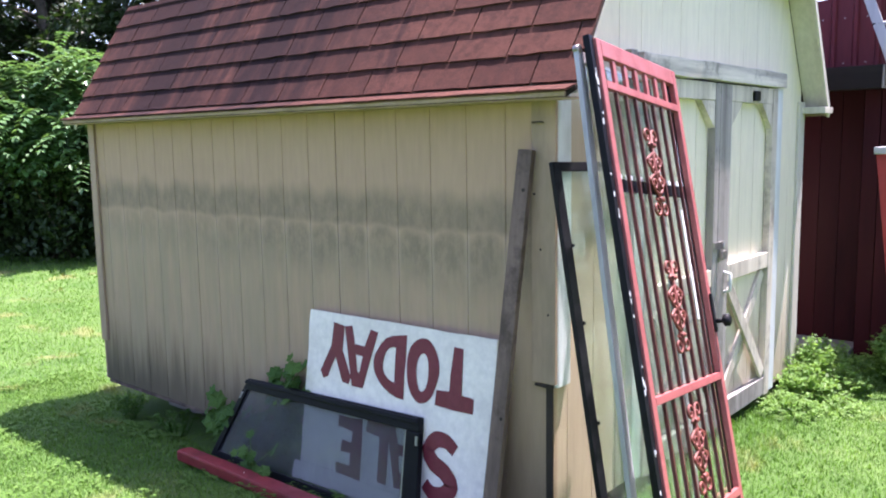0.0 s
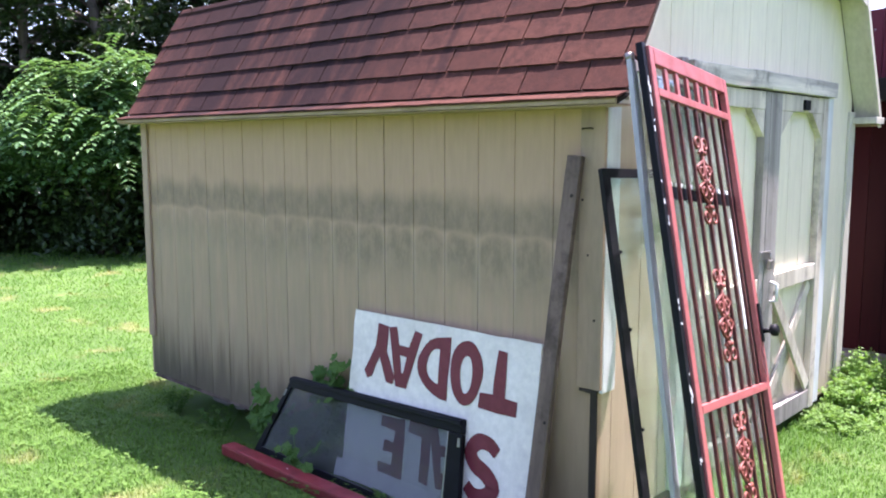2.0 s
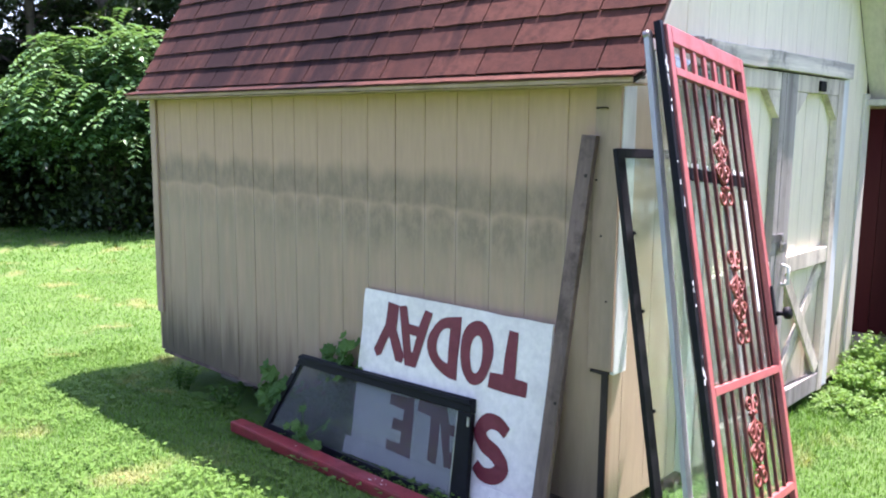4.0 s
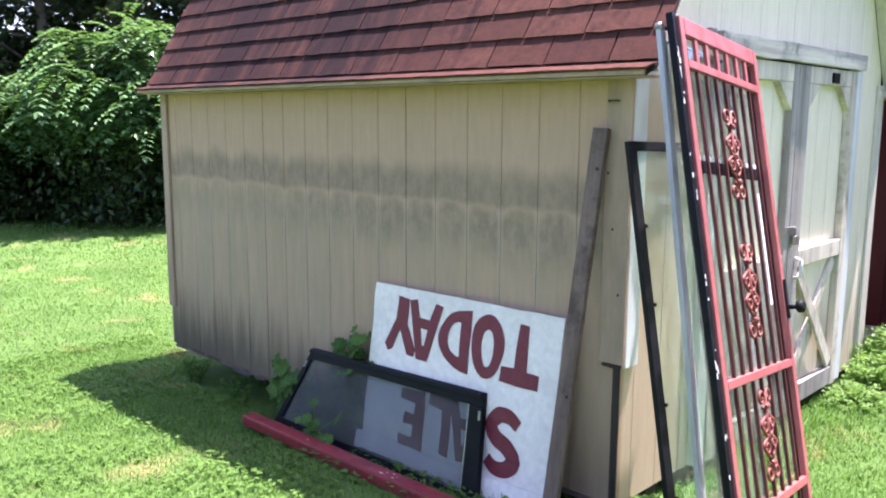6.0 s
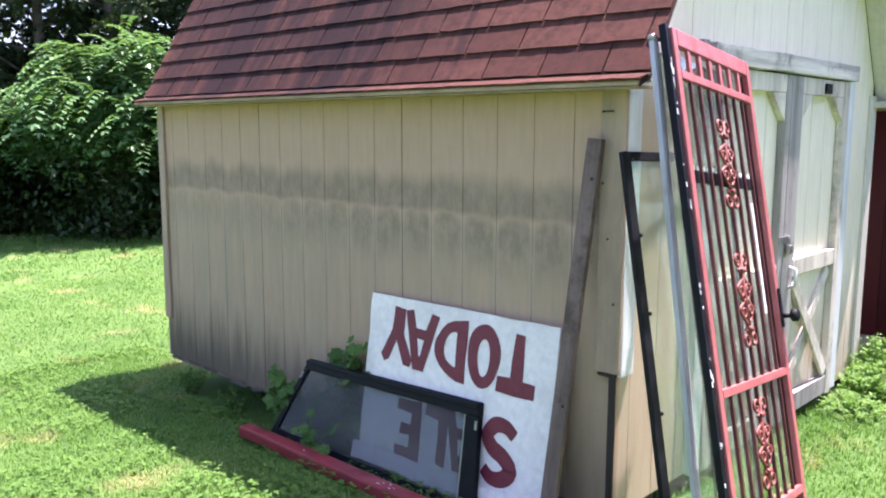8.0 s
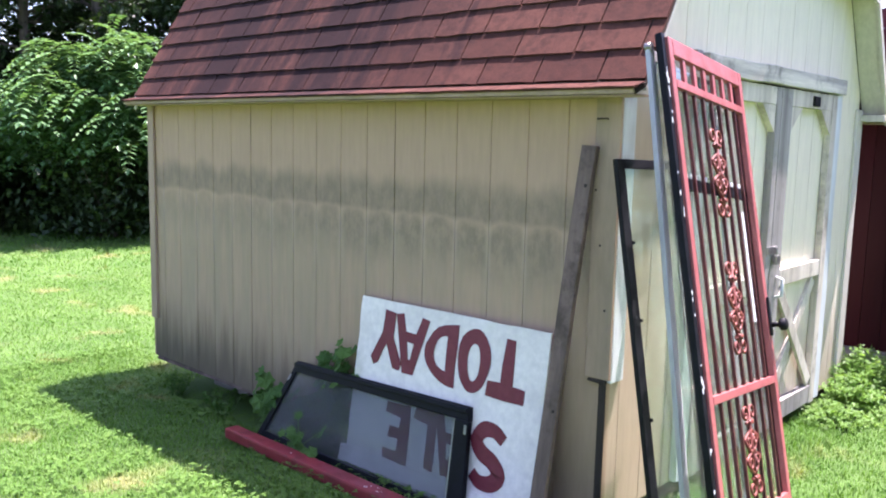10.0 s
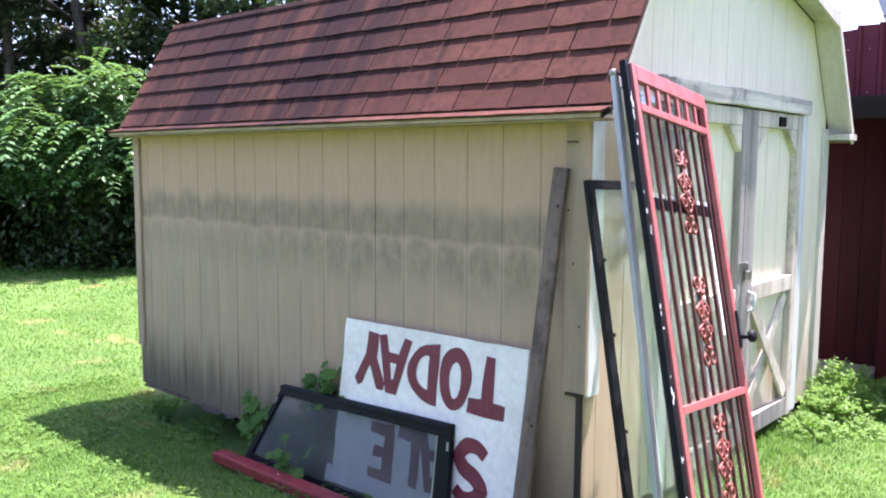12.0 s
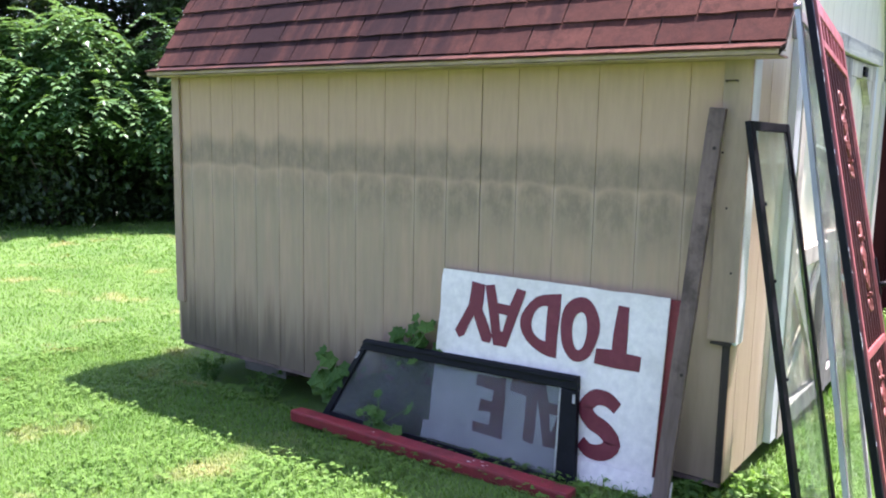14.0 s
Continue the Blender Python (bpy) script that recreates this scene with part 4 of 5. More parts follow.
def letter_mesh(ch):
    """A fat brush letter in a unit box, drawn upright as one flat sheet without overlaps."""
    outline = {
        "T": ((0.36, 0.02), (0.60, 0.0), (0.66, 0.70), (0.99, 0.72), (1.0, 0.97), (0.5, 1.0), (0.02, 0.98), (0.0, 0.76), (0.34, 0.72)),
        "Y": ((0.32, 0.02), (0.66, 0.0), (0.68, 0.42), (1.0, 0.88), (0.88, 1.0), (0.72, 0.96), (0.52, 0.60), (0.28, 0.98), (0.06, 1.0), (0.0, 0.88), (0.34, 0.44)),
        "L": ((0.10, 0.0), (0.96, 0.03), (1.0, 0.24), (0.46, 0.26), (0.44, 0.97), (0.06, 1.0)),
        "E": ((0.04, 0.0), (0.96, 0.03), (1.0, 0.20), (0.42, 0.22), (0.42, 0.42), (0.80, 0.40), (0.84, 0.60), (0.42, 0.60), (0.44, 0.80), (0.97, 0.80), (0.96, 0.98), (0.0, 1.0)),
    }
    bm = bmesh.new()

    def ring(outer, inner):
        a, b = [[bm.verts.new((*q, 0)) for q in loop] for loop in (outer, inner)]
        for k in range(len(a)):
            m = (k + 1) % len(a)
            bm.faces.new((a[k], a[m], b[m], b[k]))

    turn = [math.tau * k / 28 for k in range(28)]
    if ch == "O":
        ring([(0.5 + 0.5 * math.cos(q), 0.5 + 0.5 * math.sin(q)) for q in turn],
             [(0.5 + 0.20 * math.cos(q), 0.52 + 0.29 * math.sin(q)) for q in turn])
    elif ch == "D":
        full = lambda q, rx, ry, x0: (x0 + rx * max(math.cos(q), -0.02) * 2, 0.5 + ry * (math.sin(q) if math.cos(q) > 0 else math.copysign(min(1, abs(math.sin(q)) * 1.25), math.sin(q))))
        ring([full(q, 0.50, 0.50, 0.0) for q in turn], [full(q, 0.20, 0.27, 0.30) for q in turn])
    elif ch == "A":
        ring(((0.0, 0.03), (0.22, 0.0), (0.36, 0.30), (0.64, 0.30), (0.76, 0.0), (1.0, 0.03), (0.66, 1.0), (0.36, 0.98)),
             ((0.13, 0.05), (0.23, 0.04), (0.40, 0.47), (0.59, 0.47), (0.75, 0.04), (0.86, 0.06), (0.53, 0.74), (0.48, 0.74)))
        bm.faces.ensure_lookup_table()
        v = bm.verts
        v.ensure_lookup_table()
        for q in ((8, 9, 10, 15), (11, 12, 13, 14)):
            bm.faces.new([v[k] for k in q])
    elif ch == "S":
        knots = [Vector(q) for q in ((0.84, 0.78), (0.64, 0.89), (0.36, 0.87), (0.18, 0.71), (0.36, 0.56), (0.64, 0.46), (0.80, 0.29), (0.62, 0.12), (0.36, 0.11), (0.14, 0.22))]
        n, left, right = 36, [], []

        def line(k):
            f = min(max(k, 0.0), 1.0) * (len(knots) - 1)
            m = min(int(f), len(knots) - 2)
            t = f - m
            p0, p1, p2, p3 = (knots[min(max(m + q, 0), len(knots) - 1)] for q in (-1, 0, 1, 2))
            return 0.5 * (2 * p1 + (p2 - p0) * t + (2 * p0 - 5 * p1 + 4 * p2 - p3) * t * t + (3 * p1 - p0 - 3 * p2 + p3) * t ** 3)

        for i in range(n + 1):
            k = i / n
            c, d = line(k), (line(k + 0.02) - line(k - 0.02)).normalized()
            w = 0.092 + 0.034 * math.sin(math.pi * k)
            left.append(bm.verts.new((c.x - d.y * w * 1.25, c.y + d.x * w, 0)))
            right.append(bm.verts.new((c.x + d.y * w * 1.25, c.y - d.x * w, 0)))
        for i in range(n):
            bm.faces.new((left[i], left[i + 1], right[i + 1], right[i]))
    else:
        face = bm.faces.new([bm.verts.new((*q, 0)) for q in outline[ch]])
        bmesh.ops.subdivide_edges(bm, edges=list(bm.edges), cuts=2)
        bmesh.ops.triangulate(bm, faces=list(bm.faces))
    me = bpy.data.meshes.new("letter")
    bm.to_mesh(me)
    bm.free()
    c = np.array([v.co[:2] for v in me.vertices])
    return me, c.min(0), c.max(0)


def build_sign():
    tl, tr = Vector((-0.187, -0.031, 0.877)), Vector((1.000, -0.041, 0.888))
    pl = Plane(tl, tr - tl, (0.0075, -0.143, -0.9897))
    if pl.n.y > 0:
        pl.n = -pl.n
    w, h = (tr - tl).length, 0.86
    g = thing("wooden_sign", pl.at(w / 2, h), "white board sign with red hand painted letters, standing upside down", "sign")
    bm = bmesh.new()
    cols, rows = 24, 14
    grid = []
    for c in (0.0, -0.010):
        lay = []
        for j in range(rows + 1):
            for i in range(cols + 1):
                a, b = w * i / cols, h * j / rows
                ragged = (0.010 * noise.noise(Vector((a * 5, b * 7, 2))) if i == 0 else 0)
                lay.append(bm.verts.new(pl.at(a + ragged, b + (0.006 * noise.noise(Vector((a * 6, 1, 5))) if j == 0 else 0), c)))
        grid.append(lay)
    wn_ = cols + 1
    for j in range(rows):
        for i in range(cols):
            q = (j * wn_ + i, j * wn_ + i + 1, (j + 1) * wn_ + i + 1, (j + 1) * wn_ + i)
            bm.faces.new([grid[0][k] for k in q])
            bm.faces.new([grid[1][k] for k in q[::-1]])
    ring = [j for j in range(wn_)] + [j * wn_ + cols for j in range(1, rows + 1)] + [rows * wn_ + i for i in range(cols - 1, -1, -1)] + [j * wn_ for j in range(rows - 1, 0, -1)]
    for a, b in zip(ring, ring[1:] + ring[:1]):
        bm.faces.new((grid[0][a], grid[0][b], grid[1][b], grid[1][a]))
    bmesh.ops.recalc_face_normals(bm, faces=bm.faces)
    part("board", bm, SIGNWHITE, g)
    # letters stand on their heads: their spans across and down the board
    spots = (("Y", 0.107, 0.330, 0.046, 0.328), ("A", 0.262, 0.492, 0.048, 0.336), ("D", 0.474, 0.680, 0.047, 0.338),
             ("O", 0.688, 0.883, 0.046, 0.336), ("T", 0.869, 1.090, 0.056, 0.336),
             ("S", 0.814, 1.032, 0.436, 0.748), ("A", 0.590, 0.800, 0.455, 0.750), ("L", 0.462, 0.612, 0.465, 0.755), ("E", 0.262, 0.440, 0.480, 0.780))
    for ch, aa, ab, ba, bb in spots:
        me, lo, hi = letter_mesh(ch)
        for v in me.vertices:
            s, t = (v.co.x - lo[0]) / (hi[0] - lo[0]), (v.co.y - lo[1]) / (hi[1] - lo[1])
            wob = 0.008 * noise.noise(Vector((s * 2.2 + ord(ch), t * 2.2, aa * 9)))
            v.co = pl.at(ab - s * (ab - aa) + wob, ba + t * (bb - ba) + wob, 0.0025)
        me.name = "letter"
        linked("letter", me, SIGNRED, g, "red painted letter")


def build_loose_boards():
    # red sheet behind the sign
    g = part("red_plywood_strip", slab((0.86, -0.014, 0.03), (0.186, 0, 0), (0, -0.012, 0), (0.0, 0.0, 0.850), 0.002), REDPAINT)
    for v in g.data.vertices:
        v.co.y -= (0.9 - v.co.z) * 0.135
    tagged(g, "dark red painted plywood strip behind the white sign", "board")
    # grey plank
    b = beam((1.072, -0.235, 0.010), (1.146, -0.036, 1.674), (1, 0.1, 0), 0.064, 0.034, 0.004)
    bmesh.ops.subdivide_edges(b, edges=[e for e in b.edges if e.calc_length() > 1], cuts=14)
    for v in b.verts:
        v.co.x += 0.004 * noise.noise(Vector((0, 0, v.co.z * 5)))
    plank = tagged(part("wooden_plank", b, PLANKWOOD), "grey weathered wooden plank leaning on the tan wall", "plank")
    lo, hi = Vector((1.072, -0.235, 0.010)), Vector((1.146, -0.036, 1.674))
    face = Vector((0.1, -1, 0.1)).normalized()
    for k, side, r in ((0.905, 0.012, 0.008), (0.36, 0.016, 0.007)):
        c = lo.lerp(hi, k) + Vector((side, 0, 0)) + face * 0.0165
        part("knot", tube([c, c + face * 0.0008], r, 9), BARE, plank, "dark wood knot")
    # red timber in the grass
    r = beam((-0.930, -0.345, 0.032), (0.750, -0.372, 0.054), (0, 1, 0), 0.085, 0.062, 0.012)
    bmesh.ops.subdivide_edges(r, edges=[e for e in r.edges if e.calc_length() > 1], cuts=18)
    for v in r.verts:
        v.co.z += 0.004 * noise.noise(Vector((v.co.x * 4, v.co.y * 9, 3)))
    timber = tagged(part("red_timber", r, REDPAINT), "red painted timber lying in the grass", "timber")
    rnd = random.Random(6)
    for k in range(6):
        x = rnd.choice((-0.35, -0.1, 0.22, 0.25, 0.28)) + rnd.uniform(-0.06, 0.06)
        y = -0.345 - 0.016 * (x + 0.93) + rnd.uniform(-0.030, 0.026)
        part("paint_scuff", box(x, x + rnd.uniform(0.006, 0.022), y, y + rnd.uniform(0.002, 0.005), 0.050, 0.0645 + 0.013 * (x + 0.93)), SIGNWHITE, timber, "pale scuff in the red paint")
    # white trim strip behind the sash
    s = bmesh.new()
    n = 18
    prev = None
    for i in range(n + 1):
        k = i / n
        x, y, z = -0.20 + 1.30 * k, -0.186 - 0.004 * math.sin(k * 3.0), 0.035 + 0.022 * k + 0.006 * math.sin(k * 9)
        ring = [s.verts.new(c) for c in ((x, y, z), (x, y + 0.022, z + 0.085), (x, y + 0.030, z + 0.082), (x, y + 0.012, z))]
        if prev:
            for q in range(4):
                s.faces.new((prev[q], prev[(q + 1) % 4], ring[(q + 1) % 4], ring[q]))
        else:
            s.faces.new(ring)
        prev = ring
    s.faces.new(prev[::-1])
    bmesh.ops.recalc_face_normals(s, faces=s.faces)
    tagged(part("white_trim_strip", s, SIGNWHITE), "white trim strip propped at the foot of the sign", "trim strip")


build_gate()
build_glass_door()
build_tall_window()
build_low_window()
build_sign()
build_loose_boards()


# ---- the red barn behind ----
def build_barn():
    g = thing("barn", (2.0, 6.5, 0), "old dark red barn with metal upper siding and a heavy beam", "barn")
    rnd = random.Random(4)
    # upper wall of ribbed metal over the beam
    x = -1.6
    prof = ((0.0, 0.0), (0.012, -0.020), (0.034, -0.020), (0.046, 0.0), (0.1485, 0.0))
    while x < 5.0:
        top = 2.77 + 0.10 * (x - 1.0) + 0.03 * noise.noise(Vector((x * 3, 0, 0)))
        bm = bmesh.new()
        cols = [[bm.verts.new((x + a, 4.31 + d + c, z)) for c, z in ((0, 2.25), (0, top), (0.004, top), (0.004, 2.25))] for a, d in prof]
        for a, b in zip(cols, cols[1:]):
            for k in range(4):
                bm.faces.new((a[k], b[k], b[(k + 1) % 4], a[(k + 1) % 4]))
        bm.faces.new(cols[0])
        bm.faces.new(cols[-1][::-1])
        bmesh.ops.recalc_face_normals(bm, faces=bm.faces)
        part("metal_panel", bm, METALRED, g)
        for z in (2.30, 2.62):
            part("screw", tube([(x + 0.095, 4.309, z), (x + 0.095, 4.302, z)], 0.006, 6), STEEL, g)
        x += 0.1505
    part("beam", box(-1.6, 1.50, 4.17, 4.305, 2.10, 2.265, 0.008), BEAMWOOD, g, "heavy timber beam, coloured dark for the overhang's shade")
    part("beam_end", box(1.5005, 1.517, 4.172, 4.303, 2.102, 2.263, 0.003), GREYWOOD, g, "pale sawn beam end")
    part("ledger", box(1.52, 4.9, 4.255, 4.305, 2.15, 2.20, 0.004), PALE, g)
    # recessed wall under the overhang, then the front wall with a corner
    x = -1.6
    while x < 1.30:
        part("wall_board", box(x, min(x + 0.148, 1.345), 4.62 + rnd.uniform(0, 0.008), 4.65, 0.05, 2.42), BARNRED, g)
        x += 0.152
    y = 4.395
    while y < 4.6:
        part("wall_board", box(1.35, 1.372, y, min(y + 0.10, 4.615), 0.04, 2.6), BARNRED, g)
        y += 0.105
    x = 1.35
    while x < 4.9:
        red = x < 1.56
        wdt = rnd.uniform(0.10, 0.15)
        z0 = rnd.uniform(0.02, 0.10)
        part("wall_board", box(x, x + wdt - 0.008, 4.36 + rnd.uniform(0, 0.012), 4.39, z0, 2.44), BARNRED if red else GREYWOOD, g, "" if red else "weathered grey barn board")
        x += wdt
    part("inner_wall", box(1.40, 4.9, 4.42, 4.44, 0, 2.4), BARE, g)
    part("back_wall", box(-1.6, 4.9, 9.0, 9.1, 0, 3.2), BARNRED, g)
    part("side_wall", box(-1.7, -1.6, 4.32, 9.1, 0, 3.0), BARNRED, g)
    part("side_wall", box(4.9, 5.0, 4.32, 9.1, 0, 3.2), BARNRED, g)
    part("roof", slab((-1.75, 4.33, 2.46), (6.9, 0, 0.66), (0, 4.8, 0.5), (0, 0, 0.04)), METALRED, g)
    part("door_slab", box(0.2, 1.34, 4.10, 4.60, 0.0, 0.175, 0.012), CONCRETE, g, "grey concrete threshold slab")
    g.matrix_basis = Matrix.Translation((2.05, 6.06, -0.065))


build_barn()


def build_extension_ladder():
    """Aluminium ladder that leans sideways against the barn's upper wall."""
    a0, a1 = Vector((2.46, 3.52, 0.02)), Vector((1.285, 3.79, 3.05))
    step = Vector((0.205, 0.02, 0.0))
    g = thing("extension_ladder", a0, "dull aluminium extension ladder leaning on the barn", "ladder")
    for o in (Vector((0, 0, 0)), step):
        part("rail", beam(a0 + o, a1 + o, (1, 0, 0.4), 0.066, 0.026, 0.003), ALU, g)
        part("rubber_foot", beam(a0 + o + Vector((0.01, 0, -0.015)), a0 + o + Vector((-0.03, 0, 0.07)), (1, 0, 0), 0.085, 0.04, 0.006), BLACKPAINT, g)
    d = a1 - a0
    n = int(d.length / 0.305)
    for k in range(1, n + 1):
        c = a0 + d.normalized() * (0.305 * k - 0.1)
        part("rung", tube([c, c + step], 0.016, 8), ALU, g)
        part("rung_plug", tube([c - step.normalized() * 0.016, c - step.normalized() * 0.036], 0.012, 8), BLACKPAINT, g)


def build_step_ladder():
    """Red fibreglass step ladder, open, with a grey cap."""
    g = thing("step_ladder", (1.86, 3.95, 0), "red fibreglass step ladder standing open by the barn", "ladder")
    top = Vector((1.655, 3.70, 1.585))
    front, rear = Vector((0.30, -0.12, 0)), Vector((0.62, 0.26, 0))
    wide = Vector((0.10, 0.36, 0))
    part("cap", slab(top + Vector((-0.05, -0.06, 0)), (0.26, 0.03, 0), (0.05, 0.36, 0), (0, 0, 0.05), 0.010), GREYPLASTIC, g, "grey plastic top cap")
    part("front_rail", beam(top + Vector((-0.01, 0, 0)), Vector((1.86, 3.60, 0.0)), (1, 0, 0), 0.065, 0.028), FIBRERED, g)
    part("front_rail", beam(top + Vector((0.03, 0.28, 0)), Vector((1.93, 4.02, 0.0)), (1, 0, 0), 0.065, 0.028), FIBRERED, g)
    part("rear_rail", beam(top + Vector((0.13, 0.01, 0)), Vector((2.45, 3.62, 0.0)), (1, 0, 0), 0.05, 0.025), FIBRERED, g)
    part("rear_rail", beam(top + Vector((0.17, 0.28, 0)), Vector((2.50, 4.00, 0.0)), (1, 0, 0), 0.05, 0.025), FIBRERED, g)
    for k in range(1, 5):
        f = k / 5.2
        a = top.lerp(Vector((1.86, 3.60, 0.0)), f)
        b = (top + Vector((0.03, 0.28, 0))).lerp(Vector((1.93, 4.02, 0.0)), f)
        part("step", beam(a, b, (1, 0, 0), 0.08, 0.025), ALU, g)
    part("label_plate", beam(top + Vector((0.135, -0.006, -0.06)), top + Vector((0.21, -0.012, -0.22)), (1, 0, 0), 0.052, 0.03, 0.001), ALU, g, "pale grey label")
    g.matrix_basis = Matrix.Translation((1.89, 3.53, 0))


build_extension_ladder()
build_step_ladder()


# ---- grass ----
def on_ground(p):
    return np.array([ground_height(x, y) for x, y in p])


def build_grass():
    zones = (((-3.4, 2.9), (-1.9, 0.25), 7000), ((-7.0, -2.3), (-2.2, 2.4), 1700), ((-12.5, -7.0), (-1.5, 6.5), 480),
             ((-7.0, -2.4), (2.4, 6.0), 700), ((1.25, 3.4), (0.25, 5.0), 5500), ((-7.0, 6.0), (-6.0, -1.9), 420), ((3.4, 6.0), (-1.9, 5.0), 420), ((2.9, 3.4), (-1.9, 0.25), 1500))
    pts, hs, far = [], [], []
    for (xa, xb), (ya, yb), per in zones:
        n = int((xb - xa) * (yb - ya) * per)
        q = np.column_stack([RNG.uniform(xa, xb, n), RNG.uniform(ya, yb, n)])
        inside = (q[:, 0] > X0 + 0.1) & (q[:, 0] < X1 - 0.1) & (q[:, 1] > -0.05 + 0.10 * (q[:, 0] > 0)) & (q[:, 1] < W)
        q = q[~inside]
        pts.append(q)
        hs.append(RNG.uniform(0.016, 0.042, len(q)) * (1.3 if per < 1000 else 1))
        far.append(np.full(len(q), 1.0 if per > 2500 else (1.5 if per > 1000 else 2.6)))
    p, h, wide = np.concatenate(pts), np.concatenate(hs), np.concatenate(far)
    # longer tufts where the mower does not reach, along the walls
    near = (np.abs(p[:, 1]) < 0.22) & (p[:, 0] > -0.3) | ((p[:, 0] < X1 + 0.35) & (p[:, 0] > X1) & (p[:, 1] > 0))
    h = np.where(near, h * RNG.uniform(1.0, 2.2, len(h)), h)
    z = on_ground(p)
    n = len(p)
    ang, bend = RNG.uniform(0, math.tau, n), RNG.uniform(0.25, 1.1, n)
    d = np.column_stack([np.cos(ang), np.sin(ang), np.zeros(n)])
    s = np.column_stack([-np.sin(ang), np.cos(ang), np.zeros(n)])
    w = (RNG.uniform(0.0016, 0.0034, n) * wide)[:, None]
    base = np.column_stack([p, z - 0.004])
    up = np.array([0, 0, 1.0])
    mid = base + d * (h * bend * 0.35)[:, None] + up * (h * 0.62)[:, None]
    tip = base + d * (h * bend)[:, None] + up * (h * (1.05 - 0.35 * bend))[:, None]
    v = np.stack([base - s * w, base + s * w, mid - s * w * 0.8, mid + s * w * 0.8, tip], 1).reshape(-1, 3)
    k = np.arange(n)[:, None] * 5
    f = np.concatenate([k + [0, 1, 3], k + [0, 3, 2], k + [2, 3, 4]])
    ob = array_mesh("grass", v, f, GRASSBLADE)
    tagged(ob, "short mown lawn grass, sunlit and shaded by the shed", "grass", kind="stuff")


def build_clover():
    n = 4800
    c = np.column_stack([RNG.uniform(-3.4, 2.6, n), RNG.uniform(-1.7, 0.05, n)])
    keep = np.array([noise.noise(Vector((x * 1.6, y * 1.6, 8))) > -0.12 for x, y in c])
    c = c[keep]
    far = np.column_stack([RNG.uniform(-6, -2.4, 1500), RNG.uniform(-1.5, 2.5, 1500)])
    c = np.concatenate([c, far])
    z = on_ground(c) + RNG.uniform(0.022, 0.056, len(c))
    vs, fs, off = [], [], 0
    for k in range(3):
        a = RNG.uniform(0, math.tau, len(c)) * 0 + k * math.tau / 3 + RNG.uniform(-0.4, 0.4, len(c))
        al = np.column_stack([np.cos(a), np.sin(a), RNG.uniform(-0.25, 0.35, len(c))])
        v, f = leaf_arrays(np.column_stack([c, z]), al, np.tile([0, 0, 1.0], (len(c), 1)), RNG.uniform(0.012, 0.027, len(c)), RNG.uniform(0.011, 0.022, len(c)), 0.1)
        vs.append(v)
        fs.append(f + off)
        off += len(v)
    ob = array_mesh("clover", np.concatenate(vs), np.concatenate(fs), CLOVER)
    tagged(ob, "small clover leaves in the lawn", "clover", kind="stuff")


# ---- plants ----
def weed_clump(name, centre, spread, height, count, leaf, mat, label, category, lift=0.0, wide=0.6):
    """Stems that arch out of one place, with many leaves along them."""
    g = thing(name, (centre[0], centre[1], 0), label, category, "weeds round the shed" if "weed" in name else "")
    stems = bmesh.new()
    at, al, nm = [], [], []
    for i in range(count):
        a = RNG.uniform(0, math.tau)
        r = spread * math.sqrt(RNG.uniform(0, 1))
        foot = Vector((centre[0] + 0.35 * r * math.cos(a), centre[1] + 0.35 * r * math.sin(a), ground_height(*centre[:2]) - 0.01))
        hh = height * RNG.uniform(0.55, 1.05) * (1 - 0.45 * (r / max(spread, 1e-3)) ** 2)
        head = Vector((centre[0] + r * math.cos(a), centre[1] + r * math.sin(a), hh + lift))
        pts = [foot.lerp(head, k / 5) + Vector((0, 0, 0.15 * hh * math.sin(math.pi * k / 5))) for k in range(6)]
        tube(pts, 0.003, 4, stems, (1, 0.9, 0.8, 0.7, 0.5, 0.3))
        for j in range(14):
            k = RNG.uniform(0.2, 1.0)
            q = foot.lerp(head, k) + Vector((0, 0, 0.15 * hh * math.sin(math.pi * k)))
            at.append(q)
            b = RNG.uniform(0, math.tau)
            al.append((math.cos(b), math.sin(b), RNG.uniform(-0.4, 0.6)))
            nm.append((RNG.normal() * 0.4, RNG.normal() * 0.4, 1))
    tagged(part("stalk_mass", stems, mat, g), kind="stuff")
    n = len(at)
    v, f = leaf_arrays(np.array([tuple(q) for q in at]), np.array(al), np.array(nm), RNG.uniform(0.6, 1.2, n) * leaf, RNG.uniform(0.6, 1.2, n) * leaf * wide, 0.2)
    tagged(array_mesh("foliage", v, f, mat, g), kind="stuff")
    return g


